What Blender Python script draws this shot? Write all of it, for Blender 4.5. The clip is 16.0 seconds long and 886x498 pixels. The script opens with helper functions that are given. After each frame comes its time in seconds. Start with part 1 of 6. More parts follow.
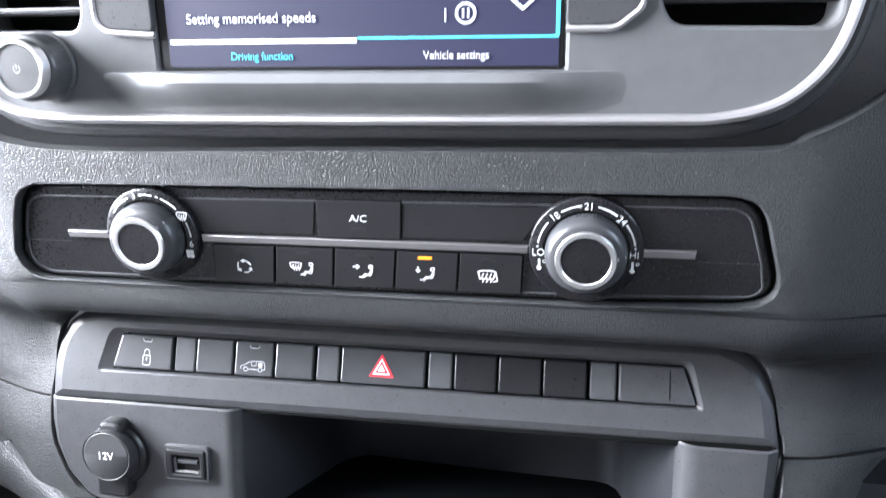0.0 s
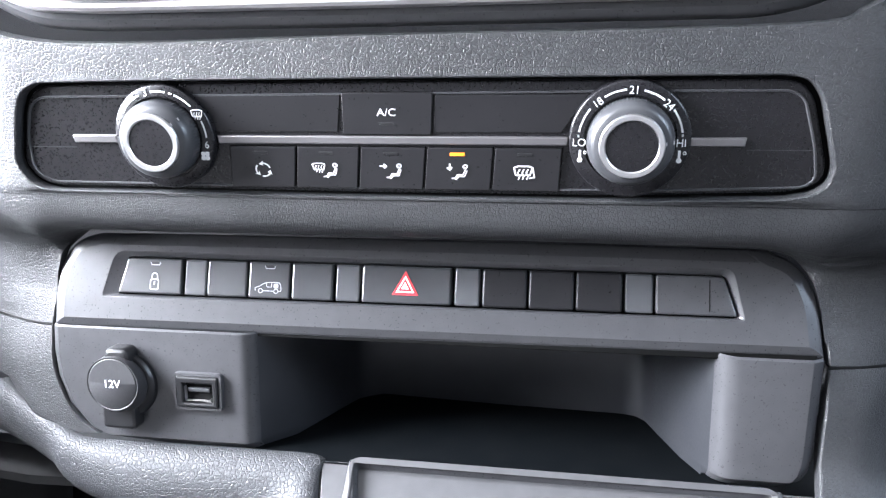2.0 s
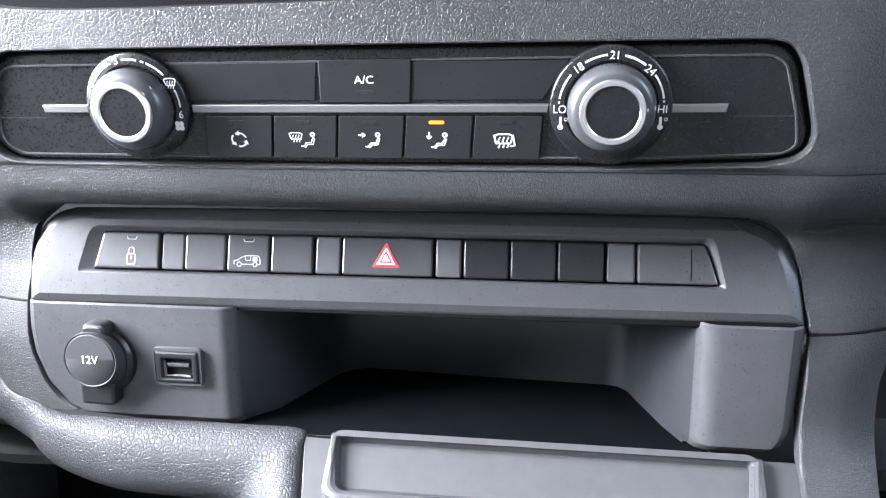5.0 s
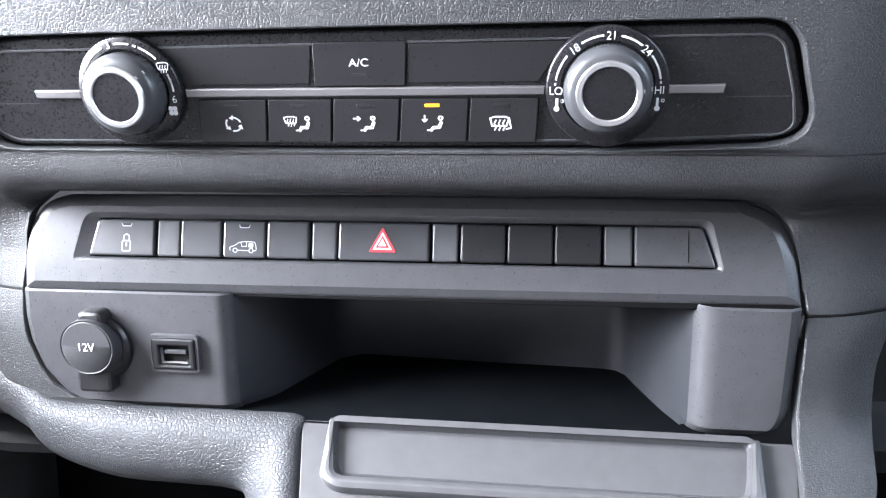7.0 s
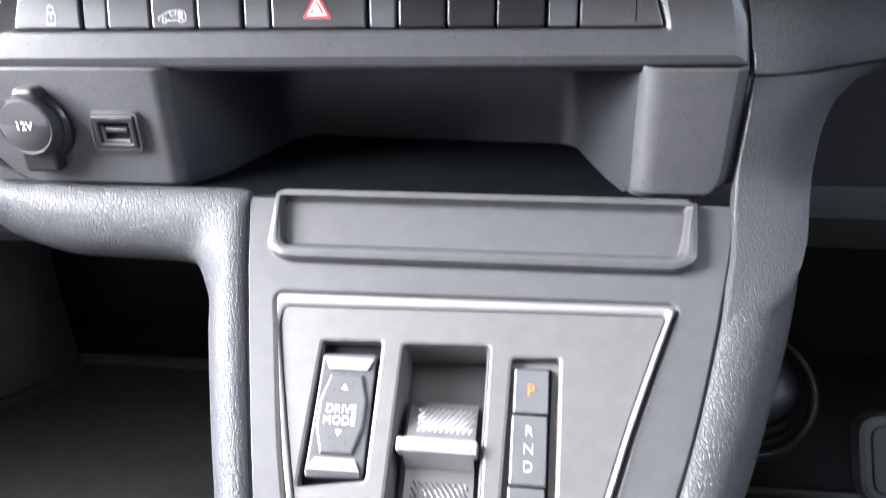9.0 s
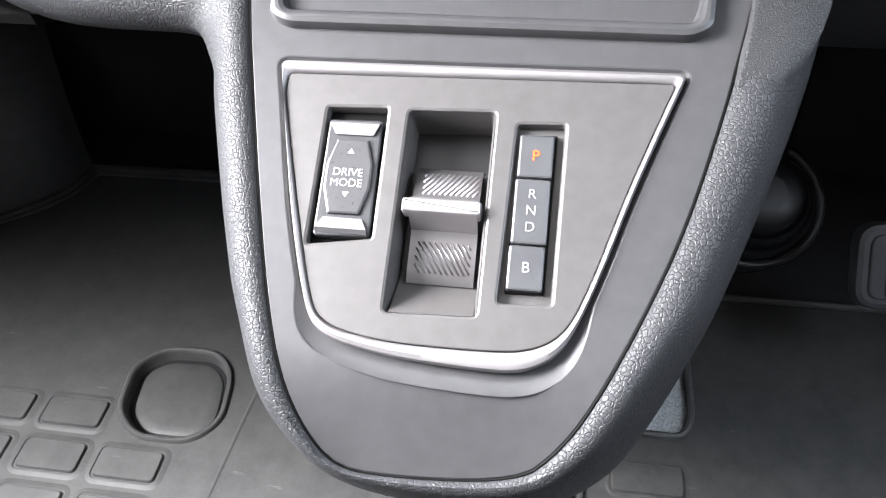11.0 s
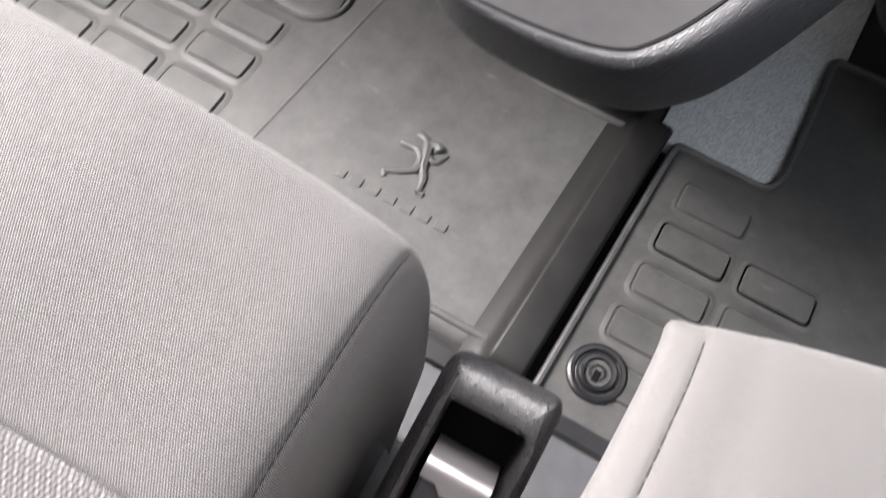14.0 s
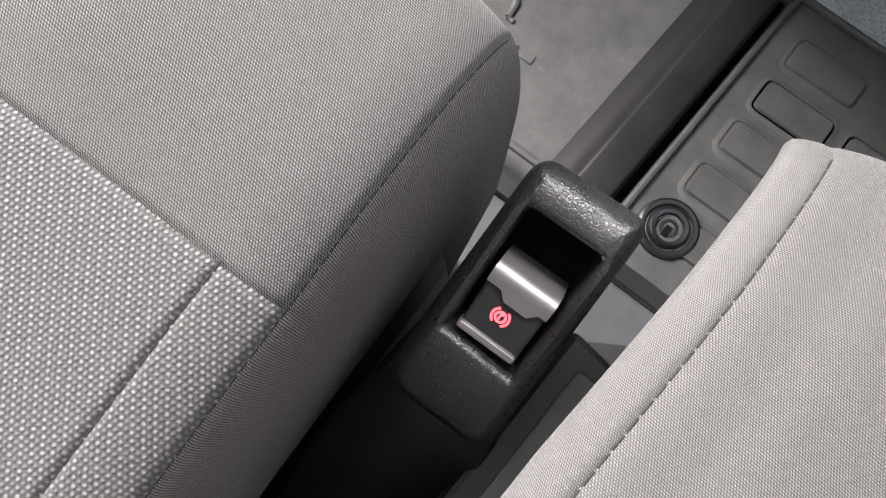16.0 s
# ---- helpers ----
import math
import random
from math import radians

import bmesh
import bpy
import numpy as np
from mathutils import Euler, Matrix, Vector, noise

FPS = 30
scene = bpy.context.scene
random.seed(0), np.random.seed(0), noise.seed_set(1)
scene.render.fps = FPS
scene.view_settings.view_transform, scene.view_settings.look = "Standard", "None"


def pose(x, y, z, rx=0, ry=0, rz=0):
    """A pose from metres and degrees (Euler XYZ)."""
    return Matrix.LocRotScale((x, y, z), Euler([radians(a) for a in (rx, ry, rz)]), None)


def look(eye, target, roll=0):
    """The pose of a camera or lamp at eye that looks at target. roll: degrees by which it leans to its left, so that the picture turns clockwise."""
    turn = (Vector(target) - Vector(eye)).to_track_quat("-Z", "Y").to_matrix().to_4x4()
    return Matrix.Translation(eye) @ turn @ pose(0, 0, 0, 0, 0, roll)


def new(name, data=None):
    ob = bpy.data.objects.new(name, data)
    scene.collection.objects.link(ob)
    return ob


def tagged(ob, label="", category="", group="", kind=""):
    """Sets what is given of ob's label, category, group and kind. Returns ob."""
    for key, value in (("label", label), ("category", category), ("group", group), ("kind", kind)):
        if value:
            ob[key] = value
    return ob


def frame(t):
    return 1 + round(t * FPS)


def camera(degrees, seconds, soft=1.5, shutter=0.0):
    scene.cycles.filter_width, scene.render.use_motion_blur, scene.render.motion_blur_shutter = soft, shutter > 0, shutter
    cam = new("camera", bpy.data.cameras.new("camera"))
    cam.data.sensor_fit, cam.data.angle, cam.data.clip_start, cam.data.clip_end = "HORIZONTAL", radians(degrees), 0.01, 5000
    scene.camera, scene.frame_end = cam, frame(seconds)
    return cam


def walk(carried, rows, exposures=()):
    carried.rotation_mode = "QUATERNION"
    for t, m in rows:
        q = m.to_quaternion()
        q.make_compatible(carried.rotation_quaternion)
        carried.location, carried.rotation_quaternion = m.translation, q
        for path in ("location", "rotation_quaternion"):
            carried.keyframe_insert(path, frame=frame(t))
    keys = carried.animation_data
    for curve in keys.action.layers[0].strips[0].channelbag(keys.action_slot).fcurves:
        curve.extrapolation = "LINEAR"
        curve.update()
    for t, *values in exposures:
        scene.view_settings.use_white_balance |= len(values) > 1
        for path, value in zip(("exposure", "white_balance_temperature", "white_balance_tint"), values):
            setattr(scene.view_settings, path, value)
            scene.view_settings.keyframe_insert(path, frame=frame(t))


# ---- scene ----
cam = camera(61.5, 16.0, 1.2, 0.5)
PATH = [
    (0, (0.025, 0.016, 0.771), (-0.323, 1.902, 0.205), -0.6),
    (0.5, (0.015, 0.018, 0.747), (-0.305, 1.908, 0.176), -0.4),
    (1, (0.004, 0.024, 0.729), (-0.289, 1.918, 0.159), -0.2),
    (1.5, (0.001, 0.018, 0.726), (-0.287, 1.915, 0.161), -0.3),
    (2, (0.003, 0.017, 0.724), (-0.301, 1.912, 0.162), -0.6),
    (2.5, (0.003, 0.018, 0.726), (-0.31, 1.91, 0.16), -0.9),
    (3, (0.004, 0.018, 0.726), (-0.308, 1.91, 0.157), -1.0),
    (3.5, (0.003, 0.019, 0.725), (-0.295, 1.909, 0.144), -1.0),
    (4, (0.004, 0.019, 0.721), (-0.277, 1.908, 0.127), -0.8),
    (6.5, (0.005, 0.02, 0.718), (-0.249, 1.898, 0.08), -0.9),
    (7, (0.005, 0.02, 0.717), (-0.251, 1.896, 0.072), -1.1),
    (7.5, (0.01, 0.02, 0.721), (-0.245, 1.888, 0.053), -1.4),
    (8, (0.014, 0.02, 0.719), (-0.243, 1.857, -0.028), -1.9),
    (8.5, (0.029, 0.021, 0.712), (-0.225, 1.771, -0.223), -2.6),
    (9, (0.033, 0.019, 0.698), (-0.212, 1.671, -0.402), -2.5),
    (9.5, (0.039, 0.007, 0.693), (-0.196, 1.547, -0.561), -2.0),
    (10, (0.037, -0.001, 0.674), (-0.211, 1.445, -0.685), -2.4),
    (10.2, (0.037, -0.002, 0.674), (-0.215, 1.415, -0.715), -2.8),
    (12.3, (0.044, 0.002, 0.672), (-0.236, 1.344, -0.784), -1.7),
    (12.5, (0.047, 0.0, 0.67), (-0.25, 1.323, -0.8), -0.8),
    (13, (0.042, -0.028, 0.655), (-0.283, 1.176, -0.909), 2.3),
    (13.5, (0.059, -0.049, 0.639), (-0.287, 0.925, -1.073), 4.9),
    (14, (0.059, -0.064, 0.637), (-0.249, 0.67, -1.197), 7.6),
    (14.5, (0.061, -0.071, 0.625), (-0.219, 0.46, -1.283), 6.8),
    (15, (0.061, -0.075, 0.621), (-0.193, 0.336, -1.32), 5.2),
    (15.5, (0.061, -0.076, 0.62), (-0.177, 0.269, -1.336), 3.2),
    (16, (0.061, -0.076, 0.62), (-0.174, 0.243, -1.341), 1.6),
]
walk(cam, [(t, look(eye, target, roll)) for t, eye, target, roll in PATH],
     [(0.0, 0.12, 5900, 11), (1.0, 0.34, 5900, 12), (8.0, 0.36, 5920, 12), (9.5, 0.15, 6250, 13), (12.5, -0.06, 6400, 13), (13.5, -0.06, 6650, 15), (14.0, -0.20, 6720, 16), (14.5, -0.40, 6800, 15), (15.5, -0.60, 6720, 14), (16.0, -0.67, 6700, 14)])

# ---- light ----
world = bpy.data.worlds.new("sky")
scene.world = world
world.use_nodes = True
wn = world.node_tree
sky = wn.nodes.new("ShaderNodeTexSky")
sky.sky_type = "NISHITA"
sky.sun_disc = False
sky.sun_elevation, sky.sun_rotation = radians(48), radians(250)
wn.links.new(sky.outputs[0], wn.nodes["Background"].inputs[0])
wn.nodes["Background"].inputs[1].default_value = 0.12


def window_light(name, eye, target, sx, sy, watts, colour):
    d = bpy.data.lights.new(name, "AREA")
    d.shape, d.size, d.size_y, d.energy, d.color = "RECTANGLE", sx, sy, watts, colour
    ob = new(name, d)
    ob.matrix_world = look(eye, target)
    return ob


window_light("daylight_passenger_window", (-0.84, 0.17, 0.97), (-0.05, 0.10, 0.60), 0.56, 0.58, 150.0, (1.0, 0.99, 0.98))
window_light("daylight_driver_window", (0.79, 0.20, 1.06), (0.10, 0.14, 0.30), 0.60, 0.42, 11.0, (0.80, 0.90, 1.0))
window_light("daylight_windscreen", (-0.05, 0.60, 1.27), (0.0, -0.15, 0.4), 1.2, 0.45, 60.0, (0.97, 0.98, 1.0))

# ---- materials ----


def material(name, build):
    m = bpy.data.materials.new(name)
    m.use_nodes = True
    nt = m.node_tree
    build(nt, nt.nodes["Principled BSDF"])
    return m


def node(nt, kind, **values):
    n = nt.nodes.new(kind)
    for k, v in values.items():
        if k in n.inputs:
            n.inputs[k].default_value = v
    return n


def place(nt):
    return nt.nodes.new("ShaderNodeNewGeometry").outputs["Position"]


def noise_of(nt, scale, detail=3.0, rough=0.55):
    n = node(nt, "ShaderNodeTexNoise", Scale=scale, Detail=detail, Roughness=rough)
    nt.links.new(place(nt), n.inputs["Vector"])
    return n.outputs["Fac"]


def span(nt, value, a, b, lo, hi):
    n = node(nt, "ShaderNodeMapRange")
    for i, v in zip((1, 2, 3, 4), (a, b, lo, hi)):
        n.inputs[i].default_value = v
    nt.links.new(value, n.inputs[0])
    return n.outputs[0]


def tint(nt, value, lo, hi):
    n = nt.nodes.new("ShaderNodeMix")
    n.data_type = "RGBA"
    n.inputs[6].default_value, n.inputs[7].default_value = (*lo, 1), (*hi, 1)
    nt.links.new(value, n.inputs[0])
    return n.outputs[2]


def calc(nt, op, a, b):
    n = nt.nodes.new("ShaderNodeMath")
    n.operation = op
    for i, v in enumerate((a, b)):
        if isinstance(v, (int, float)):
            n.inputs[i].default_value = v
        else:
            nt.links.new(v, n.inputs[i])
    return n.outputs[0]


def bump(nt, bs, height, strength, distance):
    n = node(nt, "ShaderNodeBump", Strength=strength, Distance=distance)
    nt.links.new(height, n.inputs["Height"])
    nt.links.new(n.outputs[0], bs.inputs["Normal"])


def plastic(name, dark, light, rough, grain=2500.0, depth=0.00006, spec=0.5, blotch=60.0):
    """Moulded plastic with fine spark grain and slight blotches."""
    def build(nt, bs):
        big = noise_of(nt, blotch, 4, 0.5)
        nt.links.new(tint(nt, span(nt, big, 0.3, 0.7, 0, 1), dark, light), bs.inputs["Base Color"])
        nt.links.new(span(nt, noise_of(nt, 900.0, 3), 0.3, 0.7, rough - 0.07, rough + 0.07), bs.inputs["Roughness"])
        bs.inputs["Specular IOR Level"].default_value = spec
        bump(nt, bs, noise_of(nt, grain, 1), 0.35, depth)
    return material(name, build)


def leather(name, dark, light, rough, cell=430.0, depth=0.0005, crease=0.27, spec=0.5):
    """Soft-touch vinyl with a pebbled grain: domed cells parted by creases."""
    def build(nt, bs):
        warp = nt.nodes.new("ShaderNodeVectorMath")
        warp.operation = "MULTIPLY_ADD"
        n = node(nt, "ShaderNodeTexNoise", Scale=cell * 0.9, Detail=2.0)
        nt.links.new(place(nt), n.inputs["Vector"])
        nt.links.new(n.outputs["Color"], warp.inputs[0])
        warp.inputs[1].default_value = (0.7 / cell, 0.7 / cell, 0.7 / cell)
        nt.links.new(place(nt), warp.inputs[2])
        v = node(nt, "ShaderNodeTexVoronoi", Scale=cell)
        v.feature = "DISTANCE_TO_EDGE"
        nt.links.new(warp.outputs[0], v.inputs["Vector"])
        dome = node(nt, "ShaderNodeMapRange")
        dome.interpolation_type = "SMOOTHSTEP"
        dome.inputs[1].default_value, dome.inputs[2].default_value = -0.08, crease
        nt.links.new(v.outputs["Distance"], dome.inputs[0])
        h = dome.outputs[0]
        big = noise_of(nt, cell * 0.35, 3)
        bs.inputs["Specular IOR Level"].default_value = spec
        tone = calc(nt, "ADD", calc(nt, "MULTIPLY", h, 0.8), calc(nt, "MULTIPLY", noise_of(nt, 18.0, 4), 0.2))
        nt.links.new(tint(nt, tone, dark, light), bs.inputs["Base Color"])
        nt.links.new(span(nt, noise_of(nt, 900.0, 2), 0.3, 0.7, rough - 0.10, rough + 0.10), bs.inputs["Roughness"])
        bump(nt, bs, calc(nt, "ADD", h, calc(nt, "ADD", calc(nt, "MULTIPLY", big, 0.12), calc(nt, "MULTIPLY", noise_of(nt, 2000.0, 2), 0.12))), 1.0, depth)
    return material(name, build)


def metal(name, colour, rough, metallic=1.0):
    def build(nt, bs):
        nt.links.new(tint(nt, noise_of(nt, 80.0, 3), [c * 0.92 for c in colour], colour), bs.inputs["Base Color"])
        bs.inputs["Metallic"].default_value = metallic
        nt.links.new(span(nt, noise_of(nt, 60.0, 3), 0.3, 0.7, rough - 0.03, rough + 0.03), bs.inputs["Roughness"])
    return material(name, build)


def glow(name, colour, strength):
    def build(nt, bs):
        bs.inputs["Base Color"].default_value = (*[c * 0.5 for c in colour], 1)
        bs.inputs["Emission Color"].default_value = (*colour, 1)
        bs.inputs["Emission Strength"].default_value = strength
    return material(name, build)


def paint(name, colour, rough=0.5, spec=0.5):
    def build(nt, bs):
        bs.inputs["Specular IOR Level"].default_value = spec
        nt.links.new(tint(nt, noise_of(nt, 700.0, 3), [c * 0.85 for c in colour], colour), bs.inputs["Base Color"])
        bs.inputs["Roughness"].default_value = rough
    return material(name, build)


def wave(nt, value):
    return calc(nt, "SINE", value, 0.0)


def along(nt, x, y):
    """A running length across the cloth, in metres of its own lay."""
    s = nt.nodes.new("ShaderNodeVectorMath")
    s.operation = "DOT_PRODUCT"
    nt.links.new(nt.nodes.new("ShaderNodeUVMap").outputs[0], s.inputs[0])
    s.inputs[1].default_value = (x, y, 0.0)
    return s.outputs["Value"]


def twill(name, dark, light, pitch=0.00070):
    """Plain seat cloth: a tight diagonal weave of small knots."""
    def build(nt, bs):
        k = 2 * math.pi / pitch
        wob = calc(nt, "MULTIPLY", noise_of(nt, 160.0, 2), 1.1)
        rib = wave(nt, calc(nt, "ADD", calc(nt, "MULTIPLY", along(nt, 0.10, 1.0), k), wob))
        cross = wave(nt, calc(nt, "ADD", calc(nt, "MULTIPLY", along(nt, 0.9, 0.50), k), wob))
        h = span(nt, calc(nt, "ADD", calc(nt, "MULTIPLY", rib, 0.5), calc(nt, "MULTIPLY", cross, 0.5)), -0.12, 0.55, 0, 1)
        fuzz = span(nt, noise_of(nt, 2200.0, 3), 0.3, 0.7, 0.45, 1)
        shade = span(nt, noise_of(nt, 420.0, 4, 0.7), 0.3, 0.7, 0.80, 1.06)
        tone = calc(nt, "MULTIPLY", calc(nt, "MULTIPLY", h, fuzz), shade)
        nt.links.new(tint(nt, tone, dark, light), bs.inputs["Base Color"])
        bs.inputs["Roughness"].default_value = 0.85
        bs.inputs["Sheen Weight"].default_value = 0.12
        bs.inputs["Sheen Roughness"].default_value = 0.4
        bump(nt, bs, h, 1.0, 0.0004)
    return material(name, build)


def dotted(name, dark, light):
    """Insert cloth: rows of raised pale knots with smaller grey ones between."""
    def build(nt, bs):
        px, py = along(nt, 1.0, 0.04), along(nt, -0.04, 1.0)
        pitch, rise = 0.0030, 0.00148
        row = calc(nt, "FLOOR", calc(nt, "ADD", calc(nt, "DIVIDE", py, rise), 600.0), 0.0)
        shift = calc(nt, "MULTIPLY", calc(nt, "MODULO", row, 3.0), 0.36)
        fy = calc(nt, "FRACT", calc(nt, "ADD", calc(nt, "DIVIDE", py, rise), 600.0), 0.0)
        dy = calc(nt, "SUBTRACT", fy, 0.5)

        def knots(ox, r0, r1):
            fx = calc(nt, "FRACT", calc(nt, "ADD", calc(nt, "DIVIDE", px, pitch), calc(nt, "ADD", shift, 600.0 + ox)), 0.0)
            dx = calc(nt, "MULTIPLY", calc(nt, "SUBTRACT", fx, 0.5), pitch / rise)
            r = calc(nt, "SQRT", calc(nt, "ADD", calc(nt, "MULTIPLY", dx, dx), calc(nt, "MULTIPLY", dy, dy)), 0.0)
            return span(nt, calc(nt, "ADD", r, calc(nt, "MULTIPLY", noise_of(nt, 1500.0, 2), 0.24)), r0 + 0.12, r1 + 0.12, 1.0, 0.0)
        big, small = knots(0.0, 0.20, 0.44), knots(0.5, 0.16, 0.44)
        var = span(nt, noise_of(nt, 420.0, 3), 0.3, 0.7, 0.70, 1.05)
        k = 2 * math.pi / 0.00050
        stitch = calc(nt, "MULTIPLY", wave(nt, calc(nt, "MULTIPLY", along(nt, 1.0, 0.6), k)), wave(nt, calc(nt, "MULTIPLY", along(nt, -0.6, 1.0), k)))
        ground = calc(nt, "MULTIPLY", span(nt, stitch, -0.4, 0.6, 0.0, 1.0), span(nt, noise_of(nt, 1900.0, 3), 0.35, 0.65, 0.05, 0.55))
        tone = calc(nt, "MAXIMUM", ground, calc(nt, "MULTIPLY", calc(nt, "MAXIMUM", big, calc(nt, "MULTIPLY", small, 0.52)), var))
        nt.links.new(tint(nt, tone, dark, light), bs.inputs["Base Color"])
        bs.inputs["Roughness"].default_value = 0.8
        bs.inputs["Sheen Weight"].default_value = 0.1
        bump(nt, bs, calc(nt, "ADD", calc(nt, "MULTIPLY", ground, 0.5), calc(nt, "ADD", big, calc(nt, "MULTIPLY", small, 0.8))), 0.9, 0.0004)
    return material(name, build)


def rubber(name, dark, light, spec=0.36):
    """Moulded rubber with faint smears, dust and a few pale scuffs."""
    def build(nt, bs):
        smear = noise_of(nt, 30.0, 8, 0.75)
        dust = span(nt, noise_of(nt, 420.0, 5, 0.75), 0.60, 0.80, 0.0, 0.5)
        scuff = node(nt, "ShaderNodeTexNoise", Scale=1.0, Detail=4.0, Roughness=0.6)
        m = nt.nodes.new("ShaderNodeMapping")
        m.inputs["Rotation"].default_value = (0, 0, radians(35))
        m.inputs["Scale"].default_value = (30, 190, 30)
        nt.links.new(place(nt), m.inputs["Vector"])
        nt.links.new(m.outputs[0], scuff.inputs["Vector"])
        marks = span(nt, scuff.outputs["Fac"], 0.66, 0.78, 0.0, 0.9)
        tone = calc(nt, "ADD", calc(nt, "ADD", span(nt, smear, 0.3, 0.75, 0, 0.5), dust), marks)
        nt.links.new(tint(nt, tone, dark, light), bs.inputs["Base Color"])
        nt.links.new(span(nt, smear, 0.3, 0.75, 0.46, 0.62), bs.inputs["Roughness"])
        bs.inputs["Specular IOR Level"].default_value = spec
        bump(nt, bs, noise_of(nt, 1500.0, 2), 0.5, 0.00012)
    return material(name, build)


def carpet(name, dark, light):
    def build(nt, bs):
        tuft = noise_of(nt, 480.0, 5, 0.75)
        nt.links.new(tint(nt, span(nt, tuft, 0.3, 0.7, 0, 1), dark, light), bs.inputs["Base Color"])
        bs.inputs["Roughness"].default_value = 0.95
        bump(nt, bs, tuft, 1.0, 0.0015)
    return material(name, build)


GRAIN = leather("grained_vinyl", (0.011, 0.0115, 0.0125), (0.031, 0.032, 0.034), 0.50, 640.0, 0.00018, 0.18, 0.46)
RIMGRAIN = leather("coarse_grained_vinyl", (0.014, 0.015, 0.0165), (0.038, 0.039, 0.042), 0.50, 480.0, 0.00027, 0.18, 0.36)
GRAIN_FINE = leather("fine_grained_plastic", (0.014, 0.014, 0.015), (0.030, 0.030, 0.031), 0.34, 560.0, 0.00010, 0.20, 1.0)
TRIM = plastic("charcoal_plastic", (0.040, 0.040, 0.043), (0.049, 0.049, 0.052), 0.33, 2300, 0.00010, 0.55, 140.0)
SURROUND = plastic("surround_plastic", (0.088, 0.089, 0.092), (0.102, 0.103, 0.106), 0.36, 2300, 0.00008, 0.45, 140.0)
CONSOLE = plastic("console_plastic", (0.045, 0.045, 0.047), (0.054, 0.054, 0.056), 0.38, 2300, 0.00010, 0.4, 140.0)
PLATE = plastic("plate_plastic", (0.062, 0.059, 0.058), (0.074, 0.071, 0.070), 0.45, 2600, 0.00012, 0.5, 140.0)
# Near-black stands in for shade inside the pocket; the pedestal shares it.
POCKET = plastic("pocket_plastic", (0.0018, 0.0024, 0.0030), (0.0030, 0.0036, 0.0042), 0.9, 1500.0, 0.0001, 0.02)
# Panel plastic darkened and cooled to carry the shade within the pocket.
POCKETSHADE = plastic("pocket_wall_shade", (0.017, 0.018, 0.021), (0.023, 0.024, 0.027), 0.36, 2300, 0.00006, 0.6)
BLACK = plastic("black_plastic", (0.006, 0.006, 0.007), (0.011, 0.011, 0.012), 0.36)
KEY = plastic("key_plastic", (0.0085, 0.0083, 0.0095), (0.0115, 0.0110, 0.0125), 0.34, 2500.0, 0.00005, 0.42)
PANEL = plastic("panel_plastic", (0.0070, 0.0068, 0.0080), (0.0095, 0.0090, 0.0105), 0.30, 2500.0, 0.00004, 0.38)
SWITCH = plastic("switch_plastic", (0.030, 0.031, 0.034), (0.042, 0.043, 0.046), 0.36)
CAPRUB = plastic("cap_rubber", (0.022, 0.022, 0.024), (0.028, 0.028, 0.030), 0.55, 1800, 0.0001, 0.4)
SPACER = plastic("spacer_plastic", (0.050, 0.051, 0.055), (0.064, 0.066, 0.070), 0.36)
GAP = paint("gap_black", (0.004, 0.004, 0.004), 0.7, 0.08)
SILVER = metal("satin_silver", (0.50, 0.48, 0.485), 0.44, 0.8)
FRAME = metal("satin_frame", (0.36, 0.345, 0.35), 0.46, 0.8)
CHROME = metal("bright_chrome", (0.84, 0.83, 0.83), 0.30)
DARKMETAL = metal("gunmetal", (0.27, 0.26, 0.265), 0.36, 0.9)
CAPMETAL = metal("grey_satin_metal", (0.22, 0.215, 0.22), 0.5, 0.7)
# Lighter than its black plastic, in place of light missing under the dash.
FOOTWELL = plastic("footwell_plastic", (0.046, 0.048, 0.050), (0.062, 0.064, 0.066), 0.42, 900.0, 0.0001, 0.5)
WHITE = paint("white_print", (0.80, 0.80, 0.80))
GREY = paint("grey_print", (0.40, 0.41, 0.43))
RED = paint("red_print", (0.62, 0.03, 0.04))
AMBER = glow("amber_led", (1.0, 0.30, 0.01), 1.5)
REDGLOW = glow("red_led", (1.0, 0.10, 0.13), 5.5)
PGLOW = glow("orange_letter", (1.0, 0.12, 0.02), 2.0)
TWILL = twill("grey_twill", (0.014, 0.013, 0.013), (0.154, 0.146, 0.143))
FINETWILL = twill("fine_grey_twill", (0.034, 0.032, 0.031), (0.150, 0.144, 0.141), 0.00046)
# Brownish twill copy; its tone also stands in for light on this side.
SIDECLOTH = twill("lit_brown_side_cloth", (0.015, 0.0125, 0.011), (0.30, 0.268, 0.25))
DOTS = dotted("dotted_cloth", (0.007, 0.006, 0.006), (0.132, 0.126, 0.126))
RUBBER = rubber("mat_rubber", (0.043, 0.044, 0.044), (0.122, 0.120, 0.115))
DARKRUBBER = rubber("ridge_rubber", (0.008, 0.008, 0.008), (0.026, 0.025, 0.0245), 0.22)
# Worn rubber; its tone also compensates for light on the driver's mat.
WORNRUBBER = rubber("worn_toned_rubber", (0.030, 0.031, 0.030), (0.100, 0.098, 0.094))
CARPET = carpet("grey_carpet", (0.19, 0.20, 0.205), (0.70, 0.73, 0.74))
DARKCARPET = carpet("dark_carpet", (0.010, 0.010, 0.011), (0.022, 0.022, 0.024))
BLUE = glow("screen_blue", (0.016, 0.016, 0.048), 1.0)
CYAN = glow("screen_cyan", (0.10, 0.62, 0.80), 1.0)
LIT = glow("screen_white", (0.85, 0.88, 0.92), 1.0)
LINER = plastic("liner", (0.05, 0.05, 0.052), (0.08, 0.08, 0.083), 0.6, 800, 0.0002)
